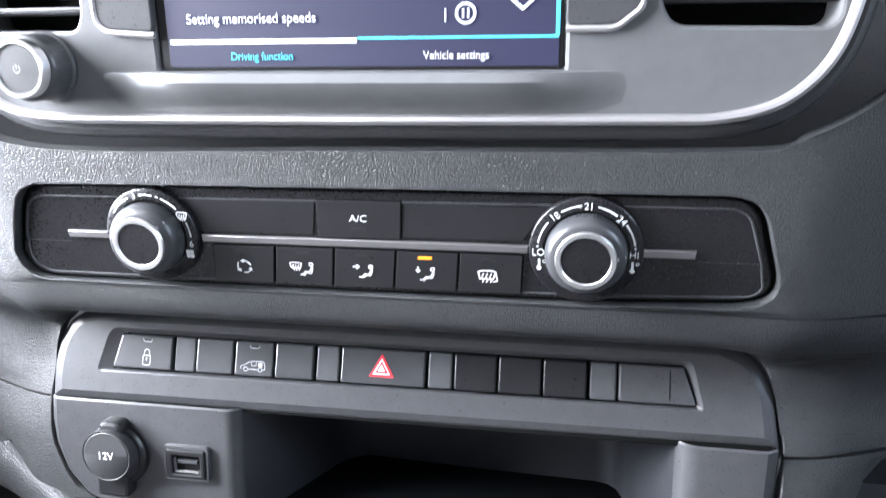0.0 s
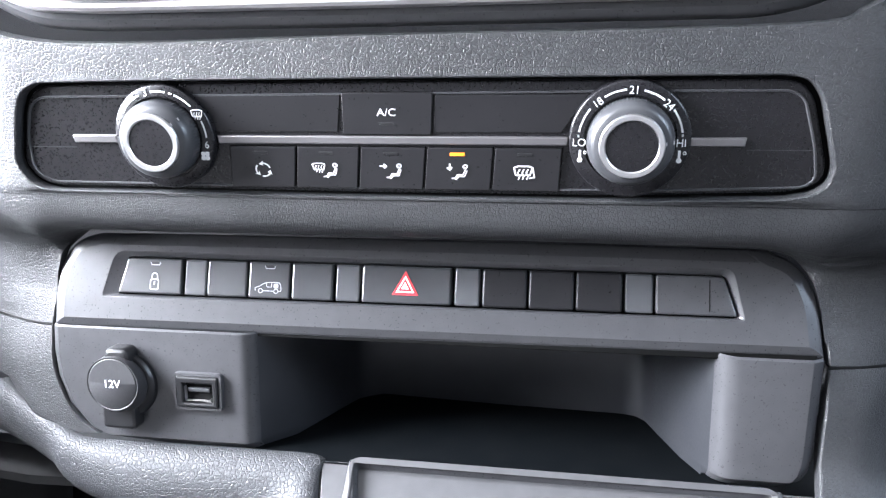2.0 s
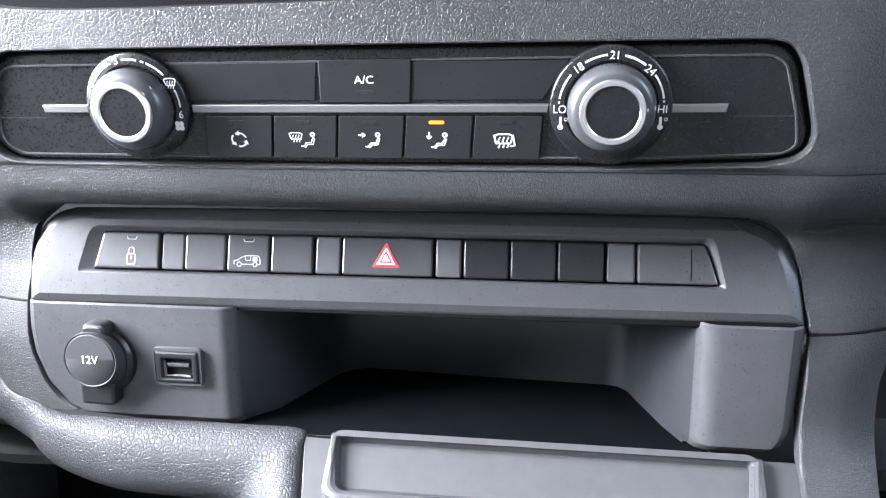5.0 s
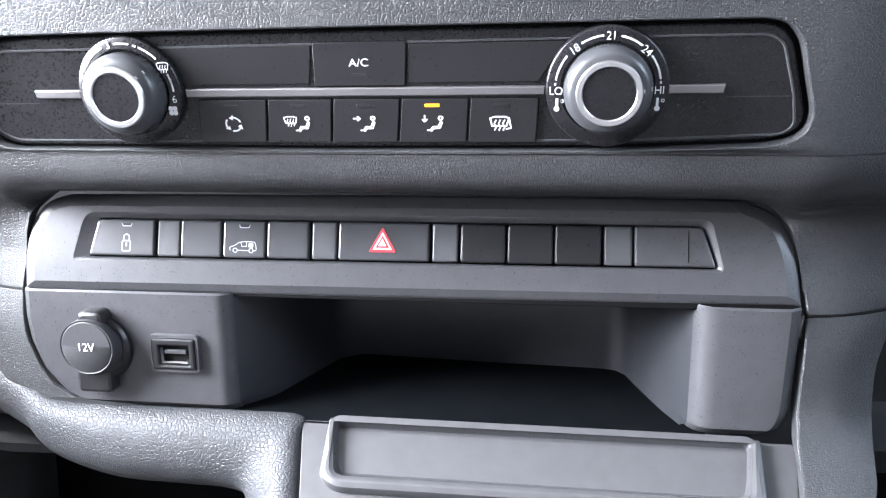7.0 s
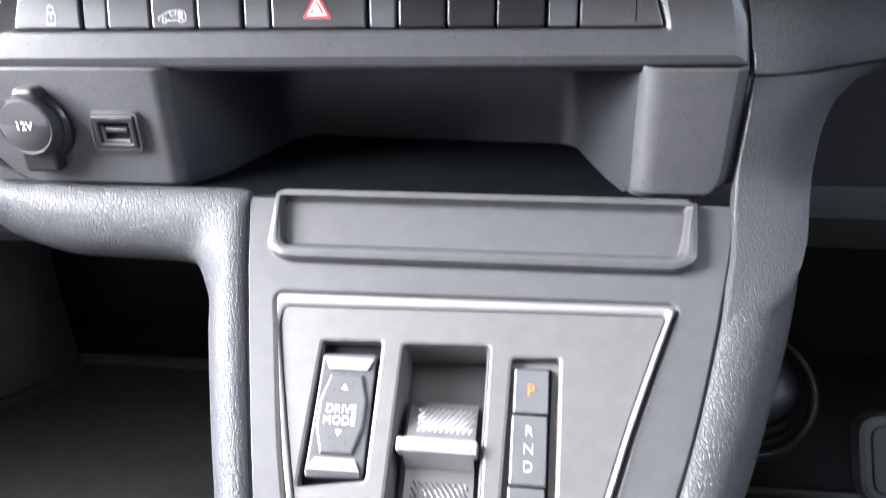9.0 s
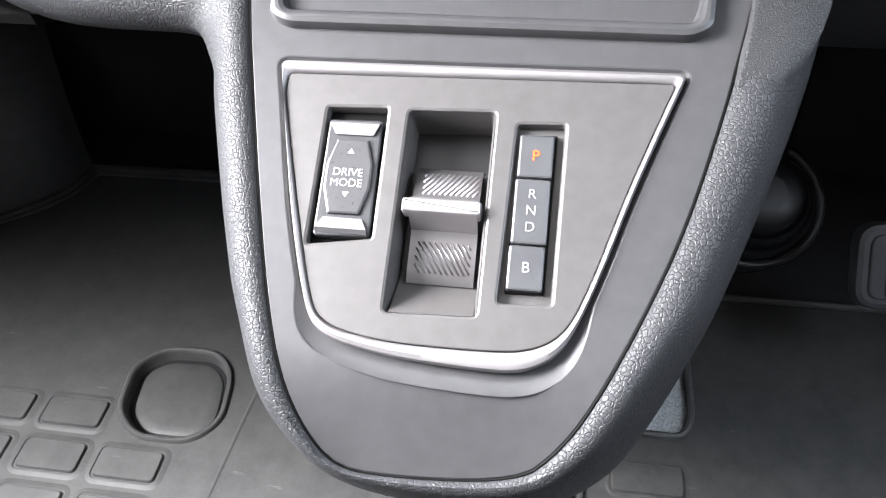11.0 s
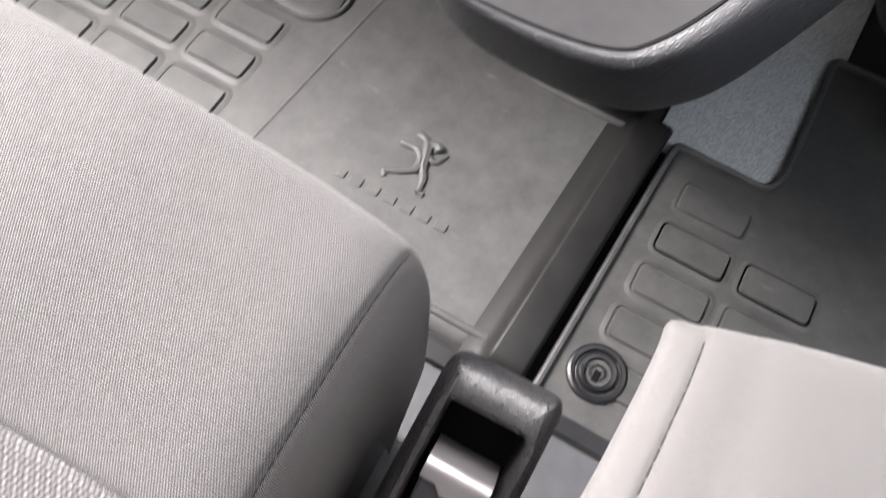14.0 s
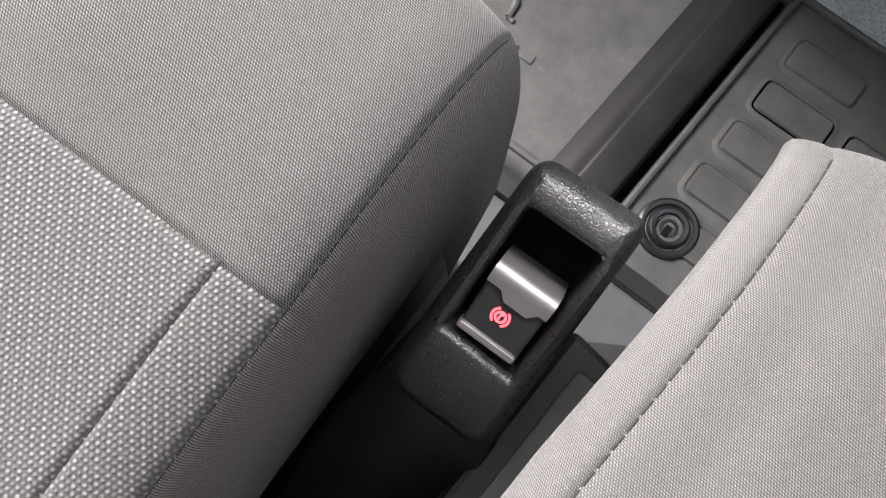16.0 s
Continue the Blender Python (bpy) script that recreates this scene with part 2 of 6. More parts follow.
ROOF = paint("roof_lining", (0.30, 0.295, 0.29), 0.9)

# ---- shaping helpers ----


class Plane:
    """A local frame: u to the right, v up the surface, h out of it; rise shortens v, taper widens it upwards."""

    def __init__(self, o, n, v, roll=0.0, size=1.0, rise=1.0, taper=0.0):
        self.o, self.n, self.v = Vector(o), Vector(n).normalized(), Vector(v).normalized()
        self.u = self.v.cross(self.n)
        self.u, self.v = self.u * math.cos(roll) + self.v * math.sin(roll), self.v * math.cos(roll) - self.u * math.sin(roll)
        self.size, self.rise, self.taper = size, rise, taper

    def __call__(self, u, v, h=0.0):
        return self.o + (self.u * (u * (1 + self.taper * v)) + self.v * (v * self.rise) + self.n * h) * self.size

    def matrix(self, u, v, h):
        m = Matrix((self.u * self.size, self.v * (self.size * self.rise), self.n * self.size)).transposed().to_4x4()
        m.translation = self(u, v, h)
        return m


def thing(name, at, label, category, group="", kind=""):
    ob = new(name)
    ob.location = at
    ob.empty_display_size = 0.02
    return tagged(ob, label, category, group, kind)


def base_of(ob):
    p = Vector(ob.location)
    return p + base_of(ob.parent) if ob.parent else p


def part(name, bm, mat, parent, label="", sharp=38):
    """Links a bmesh, built in world metres, as one mesh under a thing or a part."""
    bmesh.ops.remove_doubles(bm, verts=bm.verts, dist=1e-6)
    bmesh.ops.recalc_face_normals(bm, faces=bm.faces)
    if parent is not None:
        bmesh.ops.translate(bm, verts=bm.verts, vec=-base_of(parent))
    lim = radians(sharp)
    cap = bm.faces.layers.int.get("cap")
    for f in bm.faces:
        f.smooth = not (cap and f[cap]) and len(f.verts) < 5
    for e in bm.edges:
        if len(e.link_faces) == 2 and e.calc_face_angle(0) > lim:
            e.smooth = False
    me = bpy.data.meshes.new(name)
    bm.to_mesh(me)
    bm.free()
    me.materials.append(mat)
    ob = new(name, me)
    ob.parent = parent
    if label:
        ob["label"] = label
    return ob


def strips(bm, loops, closed=True, cap0=False, cap1=False):
    """Skins a row of loops with equal counts."""
    rows = [[bm.verts.new(p) for p in lp] for lp in loops]
    n = len(rows[0])
    for a, b in zip(rows, rows[1:]):
        for i in range(n if closed else n - 1):
            j = (i + 1) % n
            bm.faces.new((a[i], a[j], b[j], b[i]))
    if cap0:
        bm.faces.new(rows[0])
    if cap1:
        bm.faces.new(rows[-1])
    return rows


def rounded(pts, r, seg=5):
    """Rounds the corners of a polygon; r is one radius or one for each corner."""
    out, n = [], len(pts)
    rs = r if isinstance(r, (list, tuple)) else [r] * n
    for i in range(n):
        p, a, b = Vector(pts[i]), Vector(pts[i - 1]), Vector(pts[(i + 1) % n])
        da, db = a - p, b - p
        k = min(rs[i], da.length * 0.48, db.length * 0.48)
        if k < 1e-6:
            out.append(tuple(p))
            continue
        s, e = p + da.normalized() * k, p + db.normalized() * k
        for j in range(seg + 1):
            t = j / seg
            out.append(tuple(s * (1 - t) ** 2 + p * 2 * t * (1 - t) + e * t * t))
    return out


def rect(u0, v0, u1, v1, r=0.001, seg=4):
    return rounded([(u0, v0), (u1, v0), (u1, v1), (u0, v1)], r, seg)


def disc(cu, cv, r, seg=48):
    return [(cu + r * math.cos(2 * math.pi * i / seg), cv + r * math.sin(2 * math.pi * i / seg)) for i in range(seg)]


def area(poly):
    return 0.5 * sum(a[0] * b[1] - b[0] * a[1] for a, b in zip(poly, poly[1:] + poly[:1]))


def inset(poly, d):
    """Offsets an outline inward by d (outward if negative)."""
    s = 1 if area(poly) > 0 else -1
    out, n = [], len(poly)
    for i in range(n):
        p, a, b = Vector(poly[i]), Vector(poly[i - 1]), Vector(poly[(i + 1) % n])
        e0, e1 = (p - a), (b - p)
        if e0.length < 1e-9 or e1.length < 1e-9:
            out.append(tuple(p))
            continue
        n0 = Vector((-e0.y, e0.x)).normalized() * s
        n1 = Vector((-e1.y, e1.x)).normalized() * s
        m = n0 + n1
        if m.length < 1e-6:
            out.append(tuple(p))
            continue
        m.normalize()
        out.append(tuple(p + m * (d / max(m.dot(n0), 0.4))))
    bad = [(Vector(out[(i + 1) % n]) - Vector(out[i])).dot(Vector(poly[(i + 1) % n]) - Vector(poly[i])) < 0 for i in range(n)]
    if any(bad) and not all(bad):
        s0 = next(i for i in range(n) if not bad[i - 1])
        i = s0
        while i < s0 + n:
            run = [i % n]
            while bad[run[-1]] and len(run) < n:
                run.append((run[-1] + 1) % n)
            if len(run) > 1:
                mid = (sum(out[k][0] for k in run) / len(run), sum(out[k][1] for k in run) / len(run))
                for q, k in enumerate(run):
                    out[k] = (mid[0] + (poly[k][0] - poly[run[0]][0]) * 0.002, mid[1] + (poly[k][1] - poly[run[0]][1]) * 0.002)
            i += len(run)
    return out


def slab(P, outer, top=0.0, depth=0.003, bev=0.0006, holes=(), bm=None, back=False, soft=None, mouth=None):
    """A plate with a rounded front edge and holes with walls."""
    bm = bm or bmesh.new()
    cap = bm.faces.layers.int.get("cap") or bm.faces.layers.int.new("cap")
    edges = []
    for k, lp in enumerate((outer, *holes)):
        d = bev if k == 0 else -(mouth or bev)
        loops = [inset(lp, 0), inset(lp, d * 0.3), inset(lp, d)]
        hs = [top - abs(d), top - abs(d) * 0.3, top]
        rows = strips(bm, [[P(u, v, top - depth) for u, v in lp]] + [[P(u, v, h) for u, v in l2] for l2, h in zip(loops, hs)])
        last = rows[-1]
        for i in range(len(last)):
            edges.append(bm.edges.get((last[i], last[(i + 1) % len(last)])))
        if back and k == 0:
            bm.faces.new(rows[0])
    for e in edges:
        e.smooth = False
    if holes:
        for f in bmesh.ops.triangle_fill(bm, use_beauty=True, use_dissolve=False, edges=edges, normal=soft or P.n)["geom"]:
            if isinstance(f, bmesh.types.BMFace):
                f[cap] = 0 if soft else 1
    else:
        bm.faces.new(last)[cap] = 1
    return bm


def spun(P, cu, cv, profile, seg=64, knurl=None, bm=None, lean=0.0):
    """A turned body round the plane's normal: profile rows of radius and height."""
    bm = bm or bmesh.new()
    loops = []
    for k, (r, h) in enumerate(profile):
        lp = []
        for i in range(seg):
            a = 2 * math.pi * i / seg
            rr = r * (1 - 0.022 * (i % 2)) if knurl and k in knurl else r
            lp.append(P(cu + rr * math.cos(a), cv + rr * math.sin(a) + lean * h, h))
        loops.append(lp)
    strips(bm, loops, True, False, profile[-1][0] > 1e-5)
    return bm


def tube(points, r, seg=8, bm=None, closed=False):
    bm = bm or bmesh.new()
    pts = [Vector(p) for p in points]
    n = len(pts)
    loops = []
    for i, p in enumerate(pts):
        a = pts[i - 1] if (i or closed) else p
        b = pts[(i + 1) % n] if (i < n - 1 or closed) else p
        t = (b - a).normalized()
        x = t.orthogonal() if abs(t.z) > 0.99 else t.cross(Vector((0, 0, 1)))
        x.normalize()
        y = t.cross(x)
        rr = r[i] if isinstance(r, (list, tuple)) else r
        loops.append([p + (x * math.cos(2 * math.pi * k / seg) + y * math.sin(2 * math.pi * k / seg)) * rr for k in range(seg)])
    if closed:
        loops.append(loops[0])
    strips(bm, loops, True, not closed, not closed)
    return bm


def smooth_path(pts, per=6, closed=False):
    """A curve through the points (Catmull-Rom)."""
    P = [Vector(p) for p in pts]
    n, out = len(P), []
    for i in range(n if closed else n - 1):
        a = P[i - 1] if (closed or i) else P[0]
        b, c = P[i], P[(i + 1) % n]
        d = P[(i + 2) % n] if (closed or i + 2 < n) else P[-1]
        for k in range(per):
            t = k / per
            out.append(0.5 * (2 * b + (c - a) * t + (2 * a - 5 * b + 4 * c - d) * t * t + (3 * b - a - 3 * c + d) * t ** 3))
    if not closed:
        out.append(P[-1])
    return [tuple(p) for p in out]


def resample(pts, n):
    d = [0.0]
    for a, b in zip(pts, pts[1:]):
        d.append(d[-1] + math.dist(a, b))
    out, k = [], 0
    for i in range(n):
        s = d[-1] * i / (n - 1)
        while k < len(pts) - 2 and d[k + 1] < s:
            k += 1
        t = (s - d[k]) / max(d[k + 1] - d[k], 1e-9)
        out.append(tuple(a + (b - a) * t for a, b in zip(pts[k], pts[k + 1])))
    return out


def stroke(P, pts, w, h=0.0003, bm=None, depth=0.0004):
    """A flat printed line of width w along points of a plane."""
    bm = bm or bmesh.new()
    for (a, b), (c, d) in zip(pts, pts[1:]):
        t = Vector((c - a, d - b))
        if t.length < 1e-7:
            continue
        t.normalize()
        n = Vector((-t.y, t.x)) * w / 2
        e = t * w * 0.25
        q = [(a + n.x - e.x, b + n.y - e.y), (a - n.x - e.x, b - n.y - e.y), (c - n.x + e.x, d - n.y + e.y), (c + n.x + e.x, d + n.y + e.y)]
        bm.faces.new([bm.verts.new(P(u, v, h)) for u, v in q])
    return bm


def arc(cu, cv, r, a0, a1, n=10):
    return [(cu + r * math.cos(radians(a0 + (a1 - a0) * i / n)), cv + r * math.sin(radians(a0 + (a1 - a0) * i / n))) for i in range(n + 1)]


def writing(name, text, P, u, v, h, size, mat, parent, squeeze=1.0, turn=0.0, bold=0.0):
    """Raised print with the built-in font, centred at (u, v)."""
    c = bpy.data.curves.new(name, "FONT")
    c.body, c.size, c.align_x, c.align_y, c.extrude, c.offset = text, size, "CENTER", "CENTER", 0.00008, bold
    ob = bpy.data.objects.new(name, c)
    me = bpy.data.meshes.new_from_object(ob)
    bpy.data.objects.remove(ob)
    bpy.data.curves.remove(c)
    m = P.matrix(u, v, h) @ pose(0, 0, 0, 0, 0, turn) @ Matrix.Diagonal((squeeze, 1, 1, 1))
    me.transform(Matrix.Translation(-base_of(parent)) @ m)
    me.materials.clear()
    me.materials.append(mat)
    out = new(name, me)
    out.parent = parent
    return out

# ---- planes of the dashboard, console and floor ----
CL = Plane((-0.066, 0.3221, 0.6799), (0, -0.9962, -0.0872), (0, -0.0872, 0.9962), 0.006, 0.977, 0.873, 0.95)
ST = Plane((-0.066, 0.351, 0.5965), (0, -0.9304, 0.3665), (0, 0.3665, 0.9304), 0.006, 0.99)
LO = Plane((-0.066, 0.334, 0.535), (0, -0.9929, 0.1191), (0, 0.1191, 0.9929), 0.006)
CO = Plane((0.004, 0.283, 0.493), (0, -0.4874, 0.8732), (0, 0.8732, 0.4874))
SC = Plane((-0.0706, 0.316, 0.7425), (0, -1, 0), (0, 0, 1), 0.003, 1.005)
FL = Plane((0, 0, 0), (0, 0, 1), (0, 1, 0))
EP = Plane((0.058, -0.0455, 0.4079), (0, -0.3981, 0.9173), (0, 0.9173, 0.3981))

# ---- shell of the cabin ----


def box(name, a, b, mat, label="", category="", kind="structure", bm=None):
    bm = bm or bmesh.new()
    (x0, y0, z0), (x1, y1, z1) = a, b
    lo = [bm.verts.new(p) for p in ((x0, y0, z0), (x1, y0, z0), (x1, y1, z0), (x0, y1, z0))]
    hi = [bm.verts.new(p) for p in ((x0, y0, z1), (x1, y0, z1), (x1, y1, z1), (x0, y1, z1))]
    bm.faces.new(lo), bm.faces.new(hi)
    for i in range(4):
        j = (i + 1) % 4
        bm.faces.new((lo[i], lo[j], hi[j], hi[i]))
    return tagged(part(name, bm, mat, None), label, category, "", kind)


box("floor", (-0.95, -1.2, -0.05), (0.9, 1.2, -0.012), DARKCARPET, "dark carpeted van floor under the rubber mats", "floor")
box("wall_firewall", (-0.95, 0.86, -0.012), (0.9, 0.92, 0.95), DARKCARPET, "dark carpeted firewall of the footwell", "wall")
box("wall_bulkhead", (-0.95, -1.2, -0.012), (0.9, -1.15, 1.40), LINER, "grey plastic bulkhead behind the seats", "wall")
box("ceiling", (-0.95, -1.2, 1.40), (0.9, 0.55, 1.44), ROOF, "pale cloth roof lining", "ceiling")
for side, x in (("left", -0.90), ("right", 0.84)):
    bm = bmesh.new()
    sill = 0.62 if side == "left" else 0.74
    for a, b in (((x, -1.15, -0.012), (x + 0.05, 0.86, sill)), ((x, -1.15, sill), (x + 0.05, -0.55, 1.40)),
                 ((x, 0.46, sill), (x + 0.05, 0.86, 0.74)), ((x, 0.42, 0.74), (x + 0.05, 0.50, 1.40)), ((x, -0.55, 1.30), (x + 0.05, 0.42, 1.40))):
        (x0, y0, z0), (x1, y1, z1) = a, b
        lo = [bm.verts.new(p) for p in ((x0, y0, z0), (x1, y0, z0), (x1, y1, z0), (x0, y1, z0))]
        hi = [bm.verts.new(p) for p in ((x0, y0, z1), (x1, y0, z1), (x1, y1, z1), (x0, y1, z1))]
        bm.faces.new(lo), bm.faces.new(hi)
        for i in range(4):
            j = (i + 1) % 4
            bm.faces.new((lo[i], lo[j], hi[j], hi[i]))
    tagged(part("wall_" + side, bm, LINER, None), "grey plastic door panel with a window opening", "door panel", "", "structure")

# ---- dashboard skin ----
dashboard = thing("dashboard", (-0.066, 0.36, 0.6), "dark grey pebble-grained vinyl van dashboard", "dashboard")

CLIM = rounded([(-0.1700, 0.0140), (-0.1650, 0.0230), (-0.1570, 0.0277), (-0.111, 0.0284), (0.0184, 0.0290), (0.151, 0.0292), (0.1580, 0.0274), (0.1638, 0.0205), (0.1764, -0.0102), (0.1770, -0.0168), (0.1730, -0.0210), (0.1643, -0.0231), (0.1013, -0.0260), (-0.0182, -0.0264), (-0.1700, -0.0252), (-0.1775, -0.0217), (-0.1810, -0.0130)],
               [0.003, 0.004, 0.004, 0, 0, 0.004, 0.004, 0.004, 0.004, 0.003, 0.004, 0.003, 0, 0, 0.004, 0.004, 0.004], 4)


def between(rows, q):
    """Reads a table of (key, value) rows, falling keys, at q."""
    if q >= rows[0][0]:
        return rows[0][1]
    for (k1, a1), (k0, a0) in zip(rows, rows[1:]):
        if q >= k0:
            return a0 + (a1 - a0) * (q - k0) / (k1 - k0)
    return rows[-1][1]


def ease(t):
    t = min(1.0, max(0.0, t))
    return t * t * (3 - 2 * t)


def fall(x):
    """How far the skin falls back on both sides of the centre stack."""
    r, q = max(0.0, x - 0.112), max(0.0, -0.235 - x)
    return 0.46 * r * r / (r + 0.03) + 0.46 * q * q / (q + 0.045)


def hollow(x):
    """Where the skin is drawn in below the climate panel."""
    return 1 - ease((abs(x + 0.066) - 0.14) / 0.07)


def upper(u, v, h=0.004):
    x = CL(u, v)[0]
    return CL(u, v, h - fall(x) - 0.0020 * hollow(x) * ease((-0.0262 - v) / 0.0030))


def patch(bm, near, far, steps, lift=upper):
    strips(bm, [[lift(a[0] + (b[0] - a[0]) * t, a[1] + (b[1] - a[1]) * t) for a, b in zip(near, far)] for t in steps], False)


bm = bmesh.new()
HOLE = inset(CLIM, -0.0020)
RING = inset(CLIM, -0.0028)
strips(bm, [[upper(u, v, h) for u, v in lp] for lp, h in ((HOLE, -0.002), (HOLE, 0.0032), (inset(CLIM, -0.0022), 0.0037), (RING, 0.004))])
west, east = min(range(len(RING)), key=lambda i: RING[i][0]), max(range(len(RING)), key=lambda i: RING[i][0])
ring = RING[west:] + RING[:west]
east = (east - west) % len(RING)
arcs = [ring[:east + 1], (ring[east:] + ring[:1])[::-1]]
over, under = arcs if max(p[1] for p in arcs[0]) > 0.02 else arcs[::-1]
BROW = smooth_path([(-0.20, 0.14), (-0.192, 0.085), (-0.182, 0.064), (-0.162, 0.053), (-0.120, 0.0490), (0.0, 0.0508), (0.148, 0.0525), (0.172, 0.060), (0.194, 0.078), (0.204, 0.098), (0.215, 0.14)], 6)
FOOT = -0.0296
over, under, brow = resample(over, 241), resample(under, 241), resample(BROW, 241)
patch(bm, over, brow, (0.0, 0.08, 0.2, 0.4, 0.6, 0.8, 0.95, 1.0))
strips(bm, [[upper(u, v, h) for u, v in brow] for h in (0.004, 0.0034, -0.004)], False)
patch(bm, under, resample([(-0.200, FOOT), (0.197, FOOT)], 241), (0.0, 0.2, 0.4, 0.6, 0.8, 1.0))
for top, end, low, side in ((brow[0], over[0], (-0.200, FOOT), -0.62), (brow[-1], over[-1], (0.197, FOOT), 0.62)):
    near = resample([top, end], 9) + resample([end, low], 9)[1:]
    patch(bm, near, [(side, p[1]) for p in near], (0.0, 0.02, 0.05, 0.09, 0.14, 0.2, 0.28, 0.4, 0.6, 1.0))
bmesh.ops.remove_doubles(bm, verts=bm.verts, dist=0.00002)
part("upper_skin", bm, GRAIN, dashboard, "pebble-grained soft vinyl")

# outline of the switch strip and of the panel below it, as x against z
TRIMO = smooth_path([(-0.1915, -0.0185), (-0.1925, -0.004), (-0.1915, 0.008), (-0.1885, 0.0178), (-0.1830, 0.0255), (-0.1720, 0.0303), (-0.150, 0.0314), (0.0, 0.0320), (0.150, 0.0318), (0.1680, 0.0298), (0.1790, 0.0240), (0.1848, 0.0150), (0.1880, 0.004), (0.1902, -0.0168)], 5)


def depth_of(z):
    rows = [(0.640, 0.3400), (0.630, 0.3482), (0.620, 0.3500), (0.610, 0.3495), (0.597, 0.3475), (0.577, 0.340), (0.56, 0.3345), (0.53, 0.3305), (0.50, 0.3300), (0.49, 0.3335), (0.484, 0.341), (0.480, 0.352), (0.479, 0.40)]
    return between(rows, z)


def left_edge(z):
    rows = [(0.652, -0.17), (0.64, -0.205), (0.630, -0.232), (0.626, -0.2395), (0.620, -0.2490), (0.608, -0.2550), (0.58, -0.2570), (0.567, -0.2570), (0.553, -0.2550), (0.539, -0.2490), (0.529, -0.242), (0.5225, -0.231), (0.5195, -0.215), (0.5185, -0.12), (0.47, -0.12)]
    return between(rows, z)


def right_edge(z):
    rows = [(0.652, 0.04), (0.64, 0.075), (0.630, 0.096), (0.626, 0.1030), (0.618, 0.1150), (0.60, 0.1215), (0.58, 0.1245), (0.53, 0.1225), (0.50, 0.121), (0.47, 0.121)]
    return between(rows, z)


def far_left(z):
    rows = [(0.66, -0.62), (0.562, -0.62), (0.552, -0.45), (0.546, -0.300), (0.53, -0.281), (0.51, -0.272), (0.50, -0.266), (0.49, -0.222), (0.484, -0.20), (0.479, -0.18)]
    return between(rows, z)


def far_right(z):
    rows = [(0.66, 0.62), (0.5784, 0.62), (0.5778, 0.215), (0.5755, 0.196), (0.572, 0.178), (0.564, 0.1665), (0.55, 0.1615), (0.53, 0.1590), (0.50, 0.1560), (0.479, 0.152)]
    return between(rows, z)


def swell(x, z):
    """Depth of the soft skin away from the trim, drawn in below the climate panel."""
    plain = [(0.6545, 0.3203), (0.6485, 0.3217), (0.6445, 0.3231), (0.6412, 0.3247), (0.6385, 0.3262), (0.633, 0.3300), (0.626, 0.3352), (0.618, 0.3396), (0.608, 0.3423), (0.597, 0.3425), (0.580, 0.3404)]
    drawn = [(0.653, 0.0018), (0.6485, 0.0013), (0.6445, 0.0007), (0.6412, 0.0002), (0.638, 0.0)]
    y = between(plain, z) if z > 0.58 else depth_of(z)
    return y + between(drawn, z - 0.006 * (x + 0.066)) * hollow(x) + fall(x)


def beside(x, z, d):
    """Depth at d metres from the trim's upright edges: flush with it, then swelling."""
    near = depth_of(z) + 0.0030 + 0.5 * fall(x)
    return near + (swell(x, z) - near) * ease(d / 0.040)


def above(x, z, d):
    """Depth at d metres over the trim's top edge, where the skin rolls under."""
    roll = [(0.0124, 0.0), (0.0096, 0.0010), (0.0076, 0.0030), (0.0058, 0.0075), (0.0034, 0.0145), (0.0010, 0.0215), (0.0, 0.028)]
    return swell(x, z) + between(roll, d)


# the sheet round the top of the trim, from the strip's outline to the climate panel
EDGE = smooth_path([(-0.2570, 0.588), (-0.2567, 0.598), (-0.2550, 0.608), (-0.2500, 0.6195), (-0.2395, 0.6262), (-0.2250, 0.6276), (-0.19, 0.6277), (-0.066, 0.6284), (0.06, 0.6291), (0.0880, 0.6290), (0.1030, 0.6262), (0.1140, 0.6185), (0.1200, 0.605), (0.1230, 0.588)], 7)
EDGE = resample(EDGE, 150)
RISE = resample([(-0.62, 0.588), (-0.62, 0.6508)], 12)[:-1] + resample([(-0.62, 0.6508), (-0.30, 0.6527)], 8)[:-1] + resample([(-0.30, 0.6527), (0.17, 0.6555)], 113)[:-1] + resample([(0.17, 0.6555), (0.62, 0.6582)], 9)[:-1] + resample([(0.62, 0.6582), (0.62, 0.588)], 12)
bm = bmesh.new()
loops = []
for t in (0.0, 0.004, 0.03, 0.07, 0.12, 0.18, 0.25, 0.32, 0.40, 0.50, 0.60, 0.70, 0.80, 0.90, 1.0):
    loop = []
    for i, (a, b) in enumerate(zip(EDGE, RISE)):
        reach = math.dist(a, b)
        d = (t if reach < 0.06 else t * t * (1 - 0.05 / reach) + t * 0.05 / reach) * reach
        x, z = a[0] + (b[0] - a[0]) * d / reach, a[1] + (b[1] - a[1]) * d / reach
        gap, k = min((math.dist((x, z), q), n) for n, q in enumerate(EDGE))
        p, q = EDGE[max(0, k - 1)], EDGE[min(len(EDGE) - 1, k + 1)]
        top = ease((abs(q[0] - p[0]) / max(math.dist(p, q), 1e-9) - 0.35) / 0.6)
        y = beside(x, z, gap) * (1 - top) + above(x, z, gap) * top
        loop.append((x, y, z))
    loops.append(loop)
strips(bm, [[(x, y + 0.006, z) for x, y, z in loops[0]]] + loops, False)
part("middle_skin", bm, GRAIN, dashboard, "pebble-grained soft vinyl")

